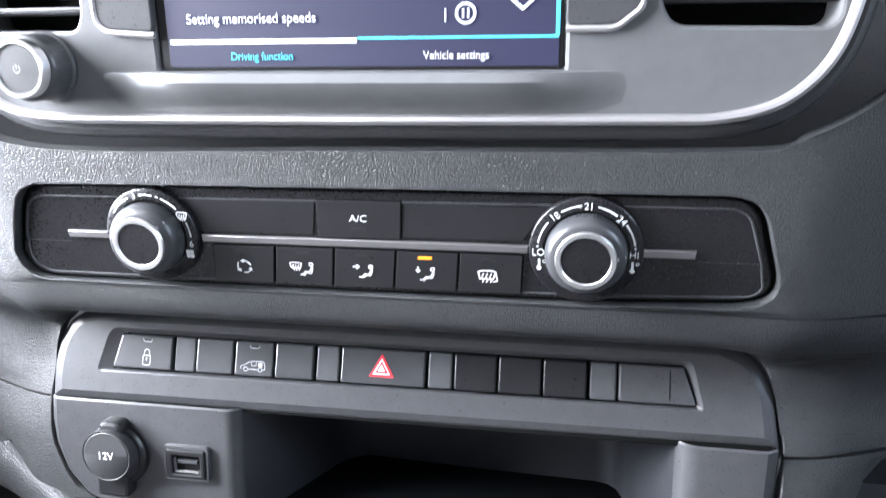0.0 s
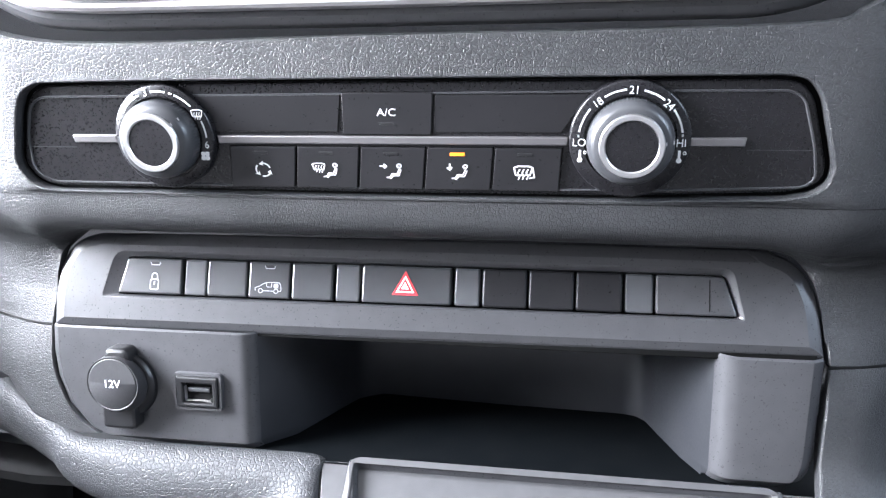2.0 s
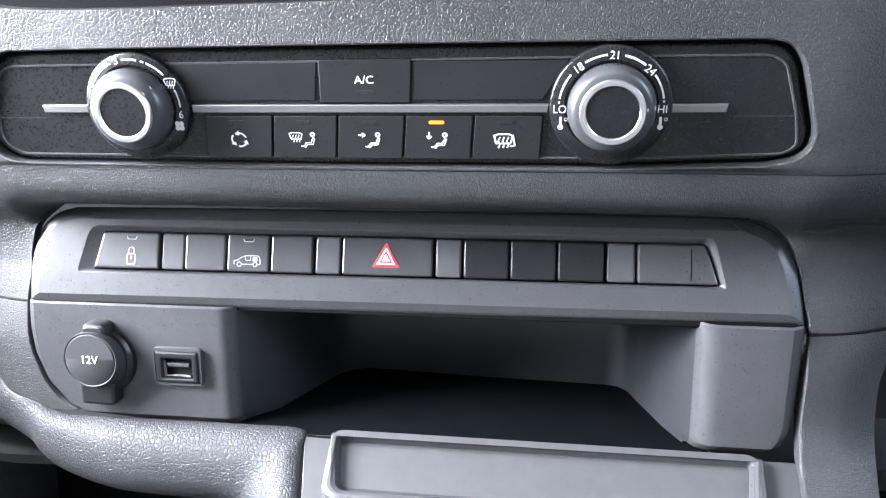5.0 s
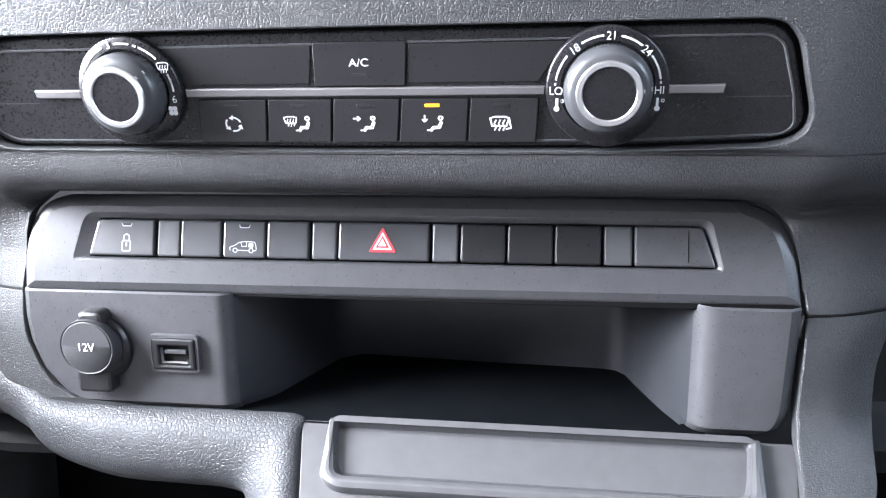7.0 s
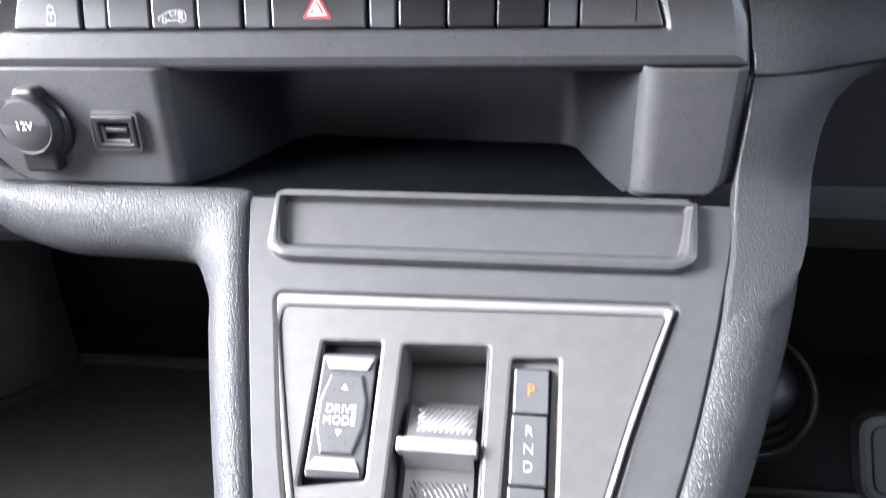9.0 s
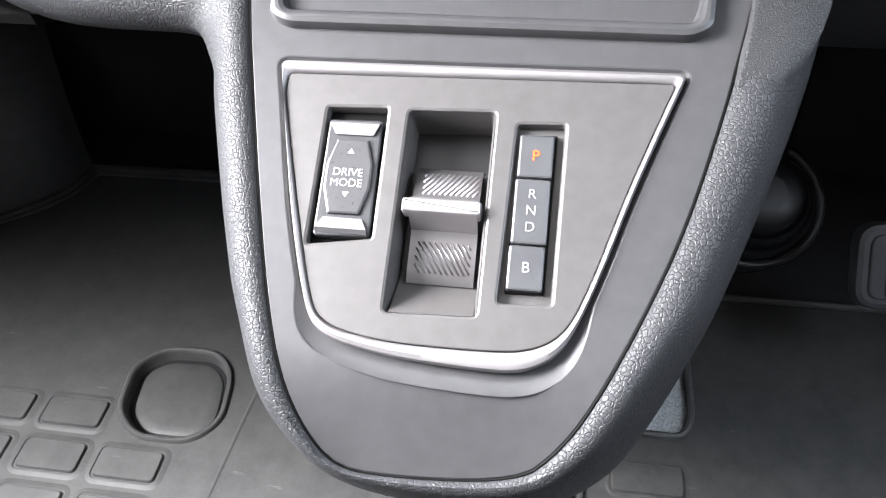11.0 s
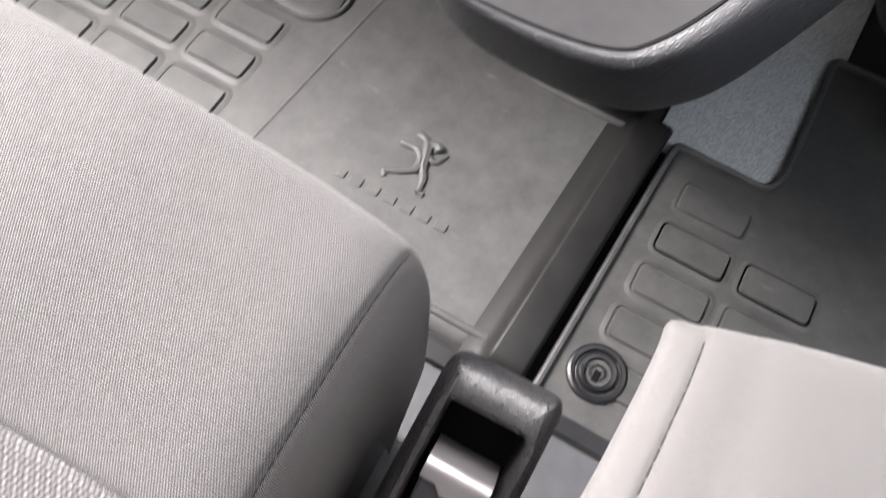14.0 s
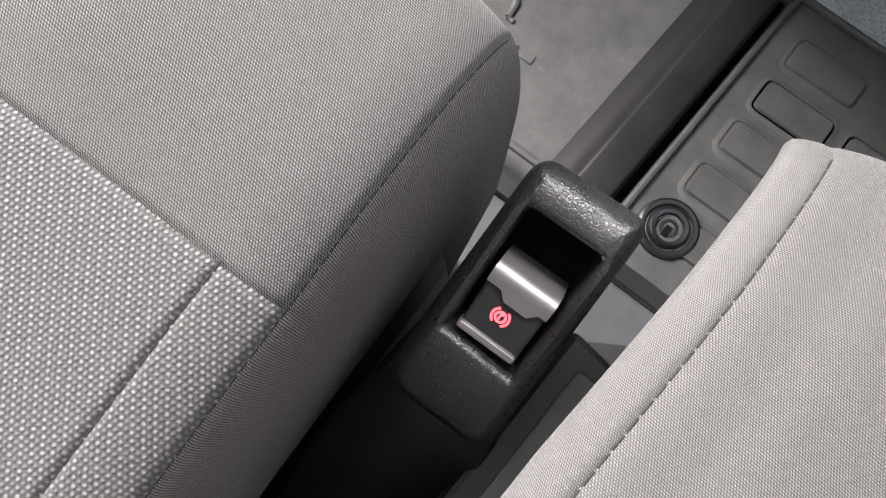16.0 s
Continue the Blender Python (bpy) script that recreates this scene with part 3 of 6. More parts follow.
zs = [0.588, 0.584, 0.580, 0.577, 0.570, 0.562, 0.557, 0.552, 0.545, 0.539, 0.534, 0.529, 0.526, 0.5225, 0.521, 0.5195, 0.5185]
steps = (0.003, 0.006, 0.011, 0.016, 0.021, 0.027, 0.034, 0.045)
bm = bmesh.new()
rows = []
for z in zs[:-3]:
    a, b, y = far_left(z), left_edge(z), depth_of(z)
    row = [(a - 0.002, y + fall(a) + 0.03, z - 0.004), (a, y + fall(a) + 0.006, z)]
    w = b - a
    ds = [min(q, w * k) for q, k in ((0.36, 0.98), (0.25, 0.92), (0.16, 0.85), (0.11, 0.74), (0.08, 0.62), (0.06, 0.5))] + [min(q, w * k) for q, k in zip(steps[::-1], (0.42, 0.34, 0.28, 0.22, 0.17, 0.12, 0.07, 0.035))]
    row += [(b - d, beside(b - d, z, d) + (0.004 * (1 - min(1, (1 - d / w) * 4)) ** 2 if w < 0.1 else 0.0), z) for d in ds]
    y = beside(b, z, 0.0)
    row += [(b - 0.0010, y + 0.0001, z), (b - 0.0003, y + 0.0008, z), (b, y + 0.008, z)]
    rows.append(row)
strips(bm, rows, False)
part("lower_skin", bm, GRAIN, dashboard, "pebble-grained soft vinyl")
bm = bmesh.new()
rows = []
column = [(z, right_edge(z), far_right(z), None) for z in (0.588, 0.584, 0.581, 0.5785)]
column += [(z, right_edge(z), far_right(z), None) for z in (0.5774, 0.5755, 0.570, 0.562, 0.557, 0.552, 0.545, 0.539, 0.534)]
# the column rolls forward into the console's rim
column += [(0.529, 0.1222, 0.1588, 0.3290), (0.5225, 0.1220, 0.1580, 0.3252), (0.517, 0.1216, 0.1565, 0.3185), (0.512, 0.1208, 0.1542, 0.3090), (0.5065, 0.1190, 0.1500, 0.2985), (0.5005, 0.1163, 0.1440, 0.2875), (0.494, 0.1140, 0.1360, 0.2790)]
for z, a, b, roll in column:
    w, fade = b - a, ease((z - 0.50) / 0.06)
    deep = lambda x, d: beside(x, z, d) - fall(x) * (1 - fade) if roll is None else roll + fall(x) * fade
    y, y0 = deep(b, w), deep(a, 0.0)
    row = [(a, y0 + 0.008, z), (a + 0.0003, y0 + 0.0008, z), (a + 0.0010, y0 + 0.0001, z)]
    ds = [min(q, w * k) for q, k in zip(steps, (0.05, 0.11, 0.18, 0.27, 0.36, 0.46, 0.55))] + [min(q, w * k) for q, k in ((0.045, 0.65), (0.06, 0.72), (0.08, 0.80), (0.11, 0.86), (0.17, 0.92), (0.28, 0.97), (0.42, 0.99))]
    row += [(a + d, deep(a + d, d) + (0.018 * max(0, d / w - 0.4) ** 2 if w < 0.1 else 0.0), z) for d in ds]
    row += [(b, y + 0.012, z - (0.0 if roll is None else 0.006)), (b + 0.002, y + 0.05, z - 0.012)]
    rows.append(row)
strips(bm, rows[:4], False)
strips(bm, rows[4:], False)
part("side_skin", bm, GRAIN, dashboard, "pebble-grained soft vinyl")
bm = tube([(x, beside(x, 0.578, -0.2572 - x) + 0.0003, 0.578) for x in (-0.50, -0.40, -0.34, -0.31, -0.29, -0.275, -0.266, -0.2585)], 0.0008, 6)
part("seam", bm, GAP, dashboard)
bm = tube([(x, beside(x, 0.5775, x - 0.1245) + 0.0004, 0.5775 + (x - 0.1245) * 0.022) for x in (0.1245, 0.135, 0.15, 0.17, 0.20, 0.24, 0.30)], 0.0008, 6)
part("seam", bm, GAP, dashboard)
# underside and heater box behind the footwell
bm = bmesh.new()
prof = [(0.40, 0.475), (0.46, 0.43), (0.55, 0.36), (0.66, 0.30), (0.80, 0.26), (0.86, 0.25)]
strips(bm, [[(x, y, z) for x in (-0.85, -0.5, -0.2, 0.1, 0.45, 0.8)] for y, z in prof], False)
part("underside", bm, FOOTWELL, dashboard, "black lower cover")
bm = bmesh.new()
strips(bm, [[CL(-0.62 + 0.05 * i, v, h) for i in range(25)] for v, h in ((0.14, 0.003), (0.16, -0.03), (0.17, -0.10), (0.18, -0.25), (0.17, -0.5))], False)
part("top_pad", bm, GRAIN, dashboard)

# ---- infotainment surround ----
unit = thing("infotainment_unit", (-0.066, 0.303, 0.745), "satin charcoal infotainment surround with bright silver border", "infotainment")
FACE = rounded([(-0.186, 0.120), (-0.184, 0.030), (-0.172, 0.004), (-0.150, -0.0080), (-0.118, -0.0094), (0.0, -0.0090), (0.148, -0.0078), (0.170, -0.0018), (0.1855, 0.0135), (0.1920, 0.034), (0.198, 0.12)],
               [0.0, 0.012, 0.012, 0.012, 0.01, 0, 0.014, 0.010, 0.012, 0.015, 0], 6)
screen_hole = rect(-0.0792, 0.0130, 0.0878, 0.112, 0.002)
bm = slab(SC, inset(FACE, 0.003), 0.0025, 0.02, 0.0015, [rect(-0.0800, 0.0126, 0.0886, 0.113, 0.002), rounded([(0.1275, 0.0285), (0.184, 0.0275), (0.187, 0.10), (0.122, 0.10), (0.1225, 0.038)], 0.006),
                                             rounded([(-0.162, 0.0300), (-0.117, 0.0295), (-0.114, 0.036), (-0.112, 0.10), (-0.165, 0.10)], 0.005)])
part("surround", bm, SURROUND, unit, "satin charcoal plastic")
n = len(FACE)
bm = bmesh.new()
strips(bm, [[SC(u, v, h) for u, v in inset(FACE, d)] for d, h in ((-0.0005, -0.01), (-0.0005, 0.001), (0.0004, 0.0042), (0.0018, 0.0052), (0.0034, 0.0048), (0.0044, 0.002))])
part("silver_border", bm, SILVER, unit, "bright silver border")
bm = bmesh.new()
strips(bm, [[SC(u, v, h) for u, v in inset(FACE, d)] for d, h in ((-0.0075, -0.012), (-0.0070, -0.0055), (-0.0055, -0.0030), (-0.003, -0.0018), (-0.0003, -0.003), (0.0, -0.01))])
part("lip", bm, TRIM, unit, "dark plastic lip")
# shelf that swells out beneath the screen
bm = bmesh.new()
rows = []
for k in range(33):
    t = k / 32
    u = -0.115 + 0.235 * t
    s = min(1.0, 4 * t, 4 * (1 - t))
    s = s * s * (3 - 2 * s)
    rows.append([SC(u, 0.0128, 0.0016), SC(u, 0.0120, 0.0020 + 0.0065 * s), SC(u, 0.0085, 0.0020 + 0.0095 * s), SC(u, 0.004, 0.0020 + 0.008 * s), SC(u, -0.001, 0.0020 + 0.0035 * s), SC(u, -0.005, 0.0018)])
strips(bm, rows, False)
part("shelf", bm, SURROUND, unit)
display = part("display", slab(SC, screen_hole, 0.0012, 0.004, 0.0004), BLACK, unit, "glossy black display")
part("picture", slab(SC, rect(-0.0752, 0.0143, 0.0862, 0.111, 0.0005), 0.0016, 0.0006, 0.0001), BLUE, display, "dark blue lit menu")
part("tab_line", slab(SC, rect(-0.0742, 0.0234, 0.0064, 0.0254, 0.0002), 0.0019, 0.0004, 0.0001), LIT, display, "white lit line")
part("tab_line", slab(SC, rect(0.0068, 0.0247, 0.0860, 0.0258, 0.0002), 0.0019, 0.0004, 0.0001), CYAN, display, "cyan lit line")
part("side_line", slab(SC, rect(0.0848, 0.0258, 0.0864, 0.110, 0.0002), 0.0019, 0.0004, 0.0001), CYAN, display, "cyan lit line")
writing("menu_text", "Setting memorised speeds", SC, -0.0380, 0.0333, 0.0020, 0.0055, LIT, display, 0.96)
writing("menu_text", "Driving function", SC, -0.0342, 0.0184, 0.0020, 0.0044, CYAN, display, 0.95)
writing("menu_text", "Vehicle settings", SC, 0.0464, 0.0184, 0.0020, 0.0044, LIT, display, 0.95)
bm = stroke(SC, arc(0.0503, 0.0341, 0.0036, 0, 360, 24), 0.0011, 0.0020)
stroke(SC, [(0.0493, 0.0325), (0.0493, 0.0357)], 0.0009, 0.0020, bm)
stroke(SC, [(0.0513, 0.0325), (0.0513, 0.0357)], 0.0009, 0.0020, bm)
part("info_symbol", bm, LIT, display)
bm = stroke(SC, [(0.0424, 0.0312), (0.0424, 0.0357)], 0.0006, 0.0020)
part("divider", bm, LIT, display)
bm = stroke(SC, [(0.0682, 0.0388), (0.0722, 0.0354), (0.0762, 0.0388)], 0.0012, 0.0020)
part("chevron", bm, LIT, display)
for u0, u1, r in ((-0.106, -0.0800, ((-0.106, 0.06), (-0.106, 0.0345), (-0.1015, 0.0300), (-0.0800, 0.0285), (-0.0800, 0.06))),
                  (0.0885, 0.1165, ((0.0885, 0.06), (0.0885, 0.0290), (0.1070, 0.0290), (0.1165, 0.0365), (0.1165, 0.06)))):
    pad = part("shortcut_pad", slab(SC, rounded(list(r), [0, 0.003, 0.003, 0.003, 0]), 0.0042, 0.003, 0.0008), TRIM, unit, "charcoal touch pad")
    bm = bmesh.new()
    edge = rounded([r[0], r[1], r[2], r[3]], [0, 0.003, 0.003, 0])[0:]
    edge = edge if u0 < 0 else rounded([r[1], r[2], r[3], r[4]], [0, 0.003, 0.003, 0])
    bm = tube([SC(u, v - 0.0012, 0.0035) for u, v in edge], 0.0014, 8)
    part("pad_edge", bm, SILVER, pad, "silver edging")
# volume knob
knob = part("volume_knob", spun(SC, -0.1332, 0.0148, [(0.0150, 0.002), (0.0150, 0.004), (0.0142, 0.005), (0.0140, 0.0145), (0.0130, 0.016), (0.0120, 0.0165)], 96, (2, 3)), TRIM, unit, "knurled rotary knob")
part("ring", spun(SC, -0.1332, 0.0148, [(0.0122, 0.012), (0.0122, 0.0200), (0.0116, 0.0210), (0.0103, 0.0210), (0.0098, 0.0200)]), CHROME, knob, "bright chrome ring")
part("cap", spun(SC, -0.1332, 0.0148, [(0.0100, 0.0192), (0.0096, 0.0203), (0.0, 0.0206)]), CONSOLE, knob)
bm = stroke(SC, arc(-0.1332, 0.0148, 0.0015, -230, 50, 12), 0.0004, 0.0209)
stroke(SC, [(-0.1332, 0.0150), (-0.1332, 0.0168)], 0.0004, 0.0209, bm)
part("power_mark", bm, GREY, knob)
for u0, u1 in ((0.121, 0.188), (-0.166, -0.111)):
    vent = part("air_vent", slab(SC, rect(u0, 0.026, u1, 0.105, 0.003), -0.016, 0.004, 0.001), GAP, unit, "black air vent")
    for v in (0.036, 0.052, 0.068, 0.084):
        part("slat", slab(SC, rect(u0, v, u1, v + 0.0035, 0.001), 0.000, 0.012, 0.0012), BLACK, vent)

# ---- climate panel ----
climate = thing("climate_panel", (-0.066, 0.3225, 0.679), "gloss-black heating control panel with two rotary dials", "climate control")
part("backing", slab(CL, inset(CLIM, -0.0050), -0.0030, 0.004, 0.0008), GAP, climate)
AC = (-0.0213, 0.0034, 0.0171, 0.0238)
KU = (-0.0756, -0.0440, -0.0153, 0.0140, 0.0430, 0.0718)
part("faceplate", slab(CL, CLIM, 0.0, 0.005, 0.0011), PANEL, climate, "satin black plastic")
inner = rounded([(-0.1735, 0.0010), (-0.1665, 0.0175), (-0.1600, 0.0221), (-0.116, 0.0224), (0.106, 0.0240), (0.1545, 0.0240), (0.1602, 0.0205), (0.1700, -0.0023), (0.1743, -0.0165), (0.1705, -0.0205), (0.1106, -0.0232), (-0.0183, -0.0240), (-0.1700, -0.0232), (-0.1770, -0.0160)], [0.003, 0.004, 0.004, 0, 0, 0.004, 0.004, 0.002, 0.004, 0.004, 0, 0, 0.005, 0.004], 4)
# Raised bead in lighter plastic, standing in for the panel's edge highlight.
bm = bmesh.new()
strips(bm, [[CL(u, v, h) for u, v in inset(inner, d)] for d, h in ((-0.0006, 0.0), (-0.0003, 0.0007), (0.0003, 0.0007), (0.0006, 0.0))])
part("rim_highlight", bm, SWITCH, climate)
part("upper_field", slab(CL, rounded([(-0.0865, 0.0045), (-0.0245, 0.0045), (-0.0220, 0.0226), (-0.090, 0.0226)], 0.001), 0.0006, 0.002, 0.0004), KEY, climate)
part("upper_field", slab(CL, rounded([(0.0172, 0.0045), (0.0705, 0.0045), (0.0795, 0.0226), (0.0180, 0.0226)], 0.001), 0.0006, 0.002, 0.0004), KEY, climate)
part("seam_line", stroke(CL, [(-0.1745, -0.0041), (-0.1505, -0.0041)], 0.0005, 0.0004), SWITCH, climate)
part("seam_line", stroke(CL, [(0.1445, -0.0031), (0.1690, -0.0030)], 0.0005, 0.0004), SWITCH, climate)
for u0, u1 in ((-0.1500, -0.128), (-0.0800, 0.0735), (0.1195, 0.1432)):
    part("silver_bar", slab(CL, rect(u0, -0.0015, u1, 0.0028, 0.0004), 0.0016, 0.003, 0.0008), DARKMETAL, climate, "satin silver strip")


def seated(P, u, v, k, h, up=1.0):
    """A seated figure mark: head, back, thigh and shin, of height k."""
    bm = stroke(P, arc(u + 0.30 * k, v + 0.42 * k, 0.13 * k, 0, 360, 12), 0.10 * k, h)
    stroke(P, [(u + 0.34 * k, v + 0.22 * k), (u + 0.14 * k, v - 0.22 * k), (u - 0.18 * k, v - 0.20 * k), (u - 0.36 * k, v - 0.48 * k), (u - 0.56 * k, v - 0.48 * k)], 0.085 * k, h, bm)
    stroke(P, [(u + 0.42 * k, v + 0.12 * k), (u + 0.26 * k, v - 0.34 * k), (u - 0.12 * k, v - 0.34 * k), (u - 0.30 * k, v - 0.58 * k)], 0.07 * k, h, bm)
    return bm


def screen_mark(P, u, v, k, h, bm):
    """A heated glass mark: a bowed frame with three rising waves."""
    stroke(P, [(u - 0.55 * k, v + 0.30 * k), (u - 0.3 * k, v + 0.40 * k), (u + 0.3 * k, v + 0.40 * k), (u + 0.55 * k, v + 0.30 * k), (u + 0.42 * k, v - 0.22 * k), (u - 0.42 * k, v - 0.22 * k), (u - 0.55 * k, v + 0.30 * k)], 0.10 * k, h, bm)
    for d in (-0.25, 0, 0.25):
        stroke(P, [(u + d * k, v - 0.5 * k), (u + (d + 0.07) * k, v - 0.3 * k), (u + (d - 0.05) * k, v - 0.05 * k), (u + (d + 0.04) * k, v + 0.18 * k)], 0.08 * k, h, bm)
    return bm


def key(parent, P, u0, v0, u1, v1, mat=KEY, name="button", top=0.0012, r=0.0007, slant=0.0, slant1=0.0):
    def quad(g):
        return rounded([(u0 - g - slant, v0 - g), (u1 + g - slant1, v0 - g), (u1 + g, v1 + g), (u0 - g, v1 + g)], r, 3)
    part("gap", slab(P, quad(0.0003), top - 0.0006, 0.001, 0.0001), GAP, parent)
    return part(name, slab(P, quad(0.0), top, 0.004, 0.0004), mat, parent)


ac = key(climate, CL, AC[0], AC[1], AC[2], AC[3], slant=0.0009, slant1=0.0009)
writing("lettering", "A/C", CL, -0.0026, 0.0143, 0.0014, 0.0051, WHITE, ac)
part("indicator", slab(CL, rect(-0.0060, 0.0082, 0.0004, 0.0094, 0.0003), 0.0014, 0.0005, 0.0001), BLACK, ac)
for i in range(5):
    u0, u1 = KU[i] + 0.0005, KU[i + 1] - 0.0005
    b = key(climate, CL, u0, -0.0241, u1, -0.0029, slant=(0.0026, 0.0031, 0.0022, 0.0016, 0.0006)[i], slant1=(0.0031, 0.0022, 0.0016, 0.0006, -0.0004)[i])
    um = (u0 + u1) / 2 - 0.0012
    lit = i == 3
    part("indicator", slab(CL, rect(um - 0.0032, -0.0068, um + 0.0032, -0.0052, 0.0005), 0.0015, 0.0006, 0.0002), AMBER if lit else BLACK, b, "glowing amber light" if lit else "unlit light")
    h, vm = 0.0016, -0.0148
    bm = bmesh.new()
    if i == 0:
        for a in (20, 140, 260):
            stroke(CL, arc(um, vm, 0.0034, a, a + 72, 8), 0.0008, h, bm)
            tip, lo, hi = (arc(um, vm, q, a + w, a + w, 1)[0] for q, w in ((0.0034, 100), (0.0021, 66), (0.0047, 66)))
            bm.faces.new([bm.verts.new(CL(x, y, h)) for x, y in (tip, lo, hi)])
    elif i == 4:
        screen_mark(CL, um - 0.0004, vm + 0.0004, 0.0072, h, bm)
        stroke(CL, [(um + 0.0036, vm + 0.0022), (um + 0.0046, vm - 0.0022), (um + 0.0026, vm - 0.0026)], 0.0006, h, bm)
    else:
        bm = seated(CL, um + 0.0016, vm, 0.0066, h)
        if i == 1:
            screen_mark(CL, um - 0.0040, vm + 0.0016, 0.0052, h, bm)
        elif i == 2:
            stroke(CL, [(um - 0.0050, vm + 0.0026), (um - 0.0022, vm + 0.0026)], 0.0006, h, bm)
            stroke(CL, [(um - 0.0032, vm + 0.0036), (um - 0.0020, vm + 0.0026), (um - 0.0032, vm + 0.0016)], 0.0006, h, bm)
        else:
            stroke(CL, [(um - 0.0032, vm + 0.0040), (um - 0.0032, vm + 0.0012)], 0.0006, h, bm)
            stroke(CL, [(um - 0.0042, vm + 0.0022), (um - 0.0032, vm + 0.0010), (um - 0.0022, vm + 0.0022)], 0.0006, h, bm)
    part("symbol", bm, WHITE, b)

# each dial has a frame of its own, placed and sized to fit the camera's view


def dial(cu, cv, r, pointer):
    D = Plane(CL(cu, cv, 0.0042), CL.n, (0, -0.0872, 0.9962), 0.006)
    d = part("dial", spun(D, 0, 0, [(r, -0.008), (r, -0.0012), (r - 0.0003, -0.0004), (r - 0.0009, 0.0), (0.0180, 0.0006), (0.0176, -0.0006), (0.010, -0.0006)], 72), PANEL, climate, "black dial ring with white scale")
    part("knob", spun(D, 0, 0, [(0.0168, -0.0010), (0.0168, 0.0058), (0.0165, 0.0062), (0.0160, 0.0076), (0.0151, 0.0092), (0.0139, 0.0101), (0.0122, 0.0104)], 150, (0, 1)), SWITCH, d, "knurled charcoal knob")
    part("ring", spun(D, 0, 0, [(0.0125, 0.0090), (0.0124, 0.0112), (0.0120, 0.0117), (0.0103, 0.0117), (0.0097, 0.0109)], 72), CHROME, d, "chrome ring")
    part("cap", spun(D, 0, 0, [(0.0100, 0.0106), (0.0097, 0.0112), (0.0006, 0.0113)], 48), PANEL, d)
    e, f = (arc(0, 0, q, pointer, pointer, 1)[0] for q in (0.0124, 0.0160))
    bm = bmesh.new()
    strips(bm, [[D(x, y, h) for x, y in ((p[0] - w[0], p[1] - w[1]), (p[0] + w[0], p[1] + w[1]))] for p, h in ((e, 0.0108), (f, 0.0080)) for w in (arc(0, 0, 0.0007, pointer + 90, pointer + 90, 1)[0],)], False)
    part("pointer", bm, SILVER, d)
    return d, D


left, DL = dial(-0.1036, 0.0022, 0.0228, 38)
right, DR = dial(0.0976, 0.0022, 0.0236, 4)
SCALE = 0.0200


def scale(d, D, arcs):
    bm = bmesh.new()
    for a0, a1 in arcs:
        stroke(D, arc(0, 0, SCALE, a0, a1, 8), 0.0008, 0.0006, bm)
    part("scale", bm, WHITE, d)


scale(left, DL, ((114, 146), (79, 97), (70, 73), (43, 66), (1, 21)))
scale(right, DR, ((97, 121), (53, 77), (10, 37), (142, 170), (5, 7), (174, 176)))
for d, D, marks in ((left, DL, ((105, "3"), (-9, "6"))), (right, DR, ((88, "21"), (131, "18"), (45, "24"), (-3, "HI"), (183, "LO")))):
    for a, text in marks:
        u, v = arc(0, 0, SCALE - (0.0004 if len(text) > 1 else 0.0), a, a, 1)[0]
        writing("lettering", text, D, u, v, 0.0006, 0.0044, WHITE, d, 0.95, (a - 90) * 0.85 if 20 < a < 160 else 0)
bm = bmesh.new()
u, v = arc(0, 0, SCALE, 31, 31, 1)[0]
screen_mark(DL, u, v, 0.0046, 0.0007, bm)
part("glass_symbol", bm, WHITE, left)
bm = bmesh.new()
u, v = arc(0, 0, SCALE, -23, -23, 1)[0]
for a in (45, 135, 225, 315):
    c = arc(u, v, 0.0013, a, a, 1)[0]
    bm.faces.new([bm.verts.new(DL(x, y, 0.0007)) for x, y in disc(c[0], c[1], 0.0011, 10)])
part("fan_symbol", bm, WHITE, left)
for a in (-17, 197):
    u, v = arc(0, 0, SCALE, a, a, 1)[0]
    bm = stroke(DR, [(u, v + 0.0018), (u, v - 0.0015)], 0.0010, 0.0007)
    bm.faces.new([bm.verts.new(DR(x, y, 0.0007)) for x, y in disc(u, v - 0.002, 0.0011, 10)])
    stroke(DR, arc(u + 0.0020, v + 0.0010, 0.0006, 0, 360, 8), 0.0003, 0.0007, bm)
    part("thermometer_symbol", bm, WHITE, right)

# ---- switch strip ----
strip = thing("switch_strip", (-0.066, 0.351, 0.5965), "charcoal plastic strip of push switches", "switch panel")
BAY = rounded([(-0.1573, -0.0009), (0.1533, -0.0009), (0.1468, 0.0192), (-0.1526, 0.0192)], 0.0022, 6)
bm = bmesh.new()
loops = [(0.0, -0.004), (0.0, -0.0008), (0.0010, 0.0002), (0.0035, 0.0013), (0.0065, 0.0022)]
rows = strips(bm, [[ST(u, v, h) for u, v in inset(TRIMO, d)] for d, h in loops])
SCOOP = rounded([(-0.1645, -0.0024), (0.1556, -0.0020), (0.1500, 0.0216), (-0.1585, 0.0216)], [0.0022, 0.0022, 0.004, 0.006], 6)
hole = [[ST(u, v, h) for u, v in lp] for lp, h in ((inset(BAY, 0.0004), -0.0035), (BAY, -0.0002), (inset(SCOOP, 0.0004), 0.0018), (inset(SCOOP, -0.0004), 0.0022))]
rows2 = strips(bm, hole)
edges = [bm.edges.get((r[i], r[(i + 1) % len(r)])) for r in (rows[-1], rows2[-1]) for i in range(len(r))]
bmesh.ops.triangle_fill(bm, use_beauty=True, use_dissolve=False, edges=edges, normal=ST.n)
part("trim", bm, TRIM, strip, "matt charcoal plastic", 14)
part("bay", slab(ST, inset(BAY, -0.001), -0.003, 0.002, 0.0003), GAP, strip)


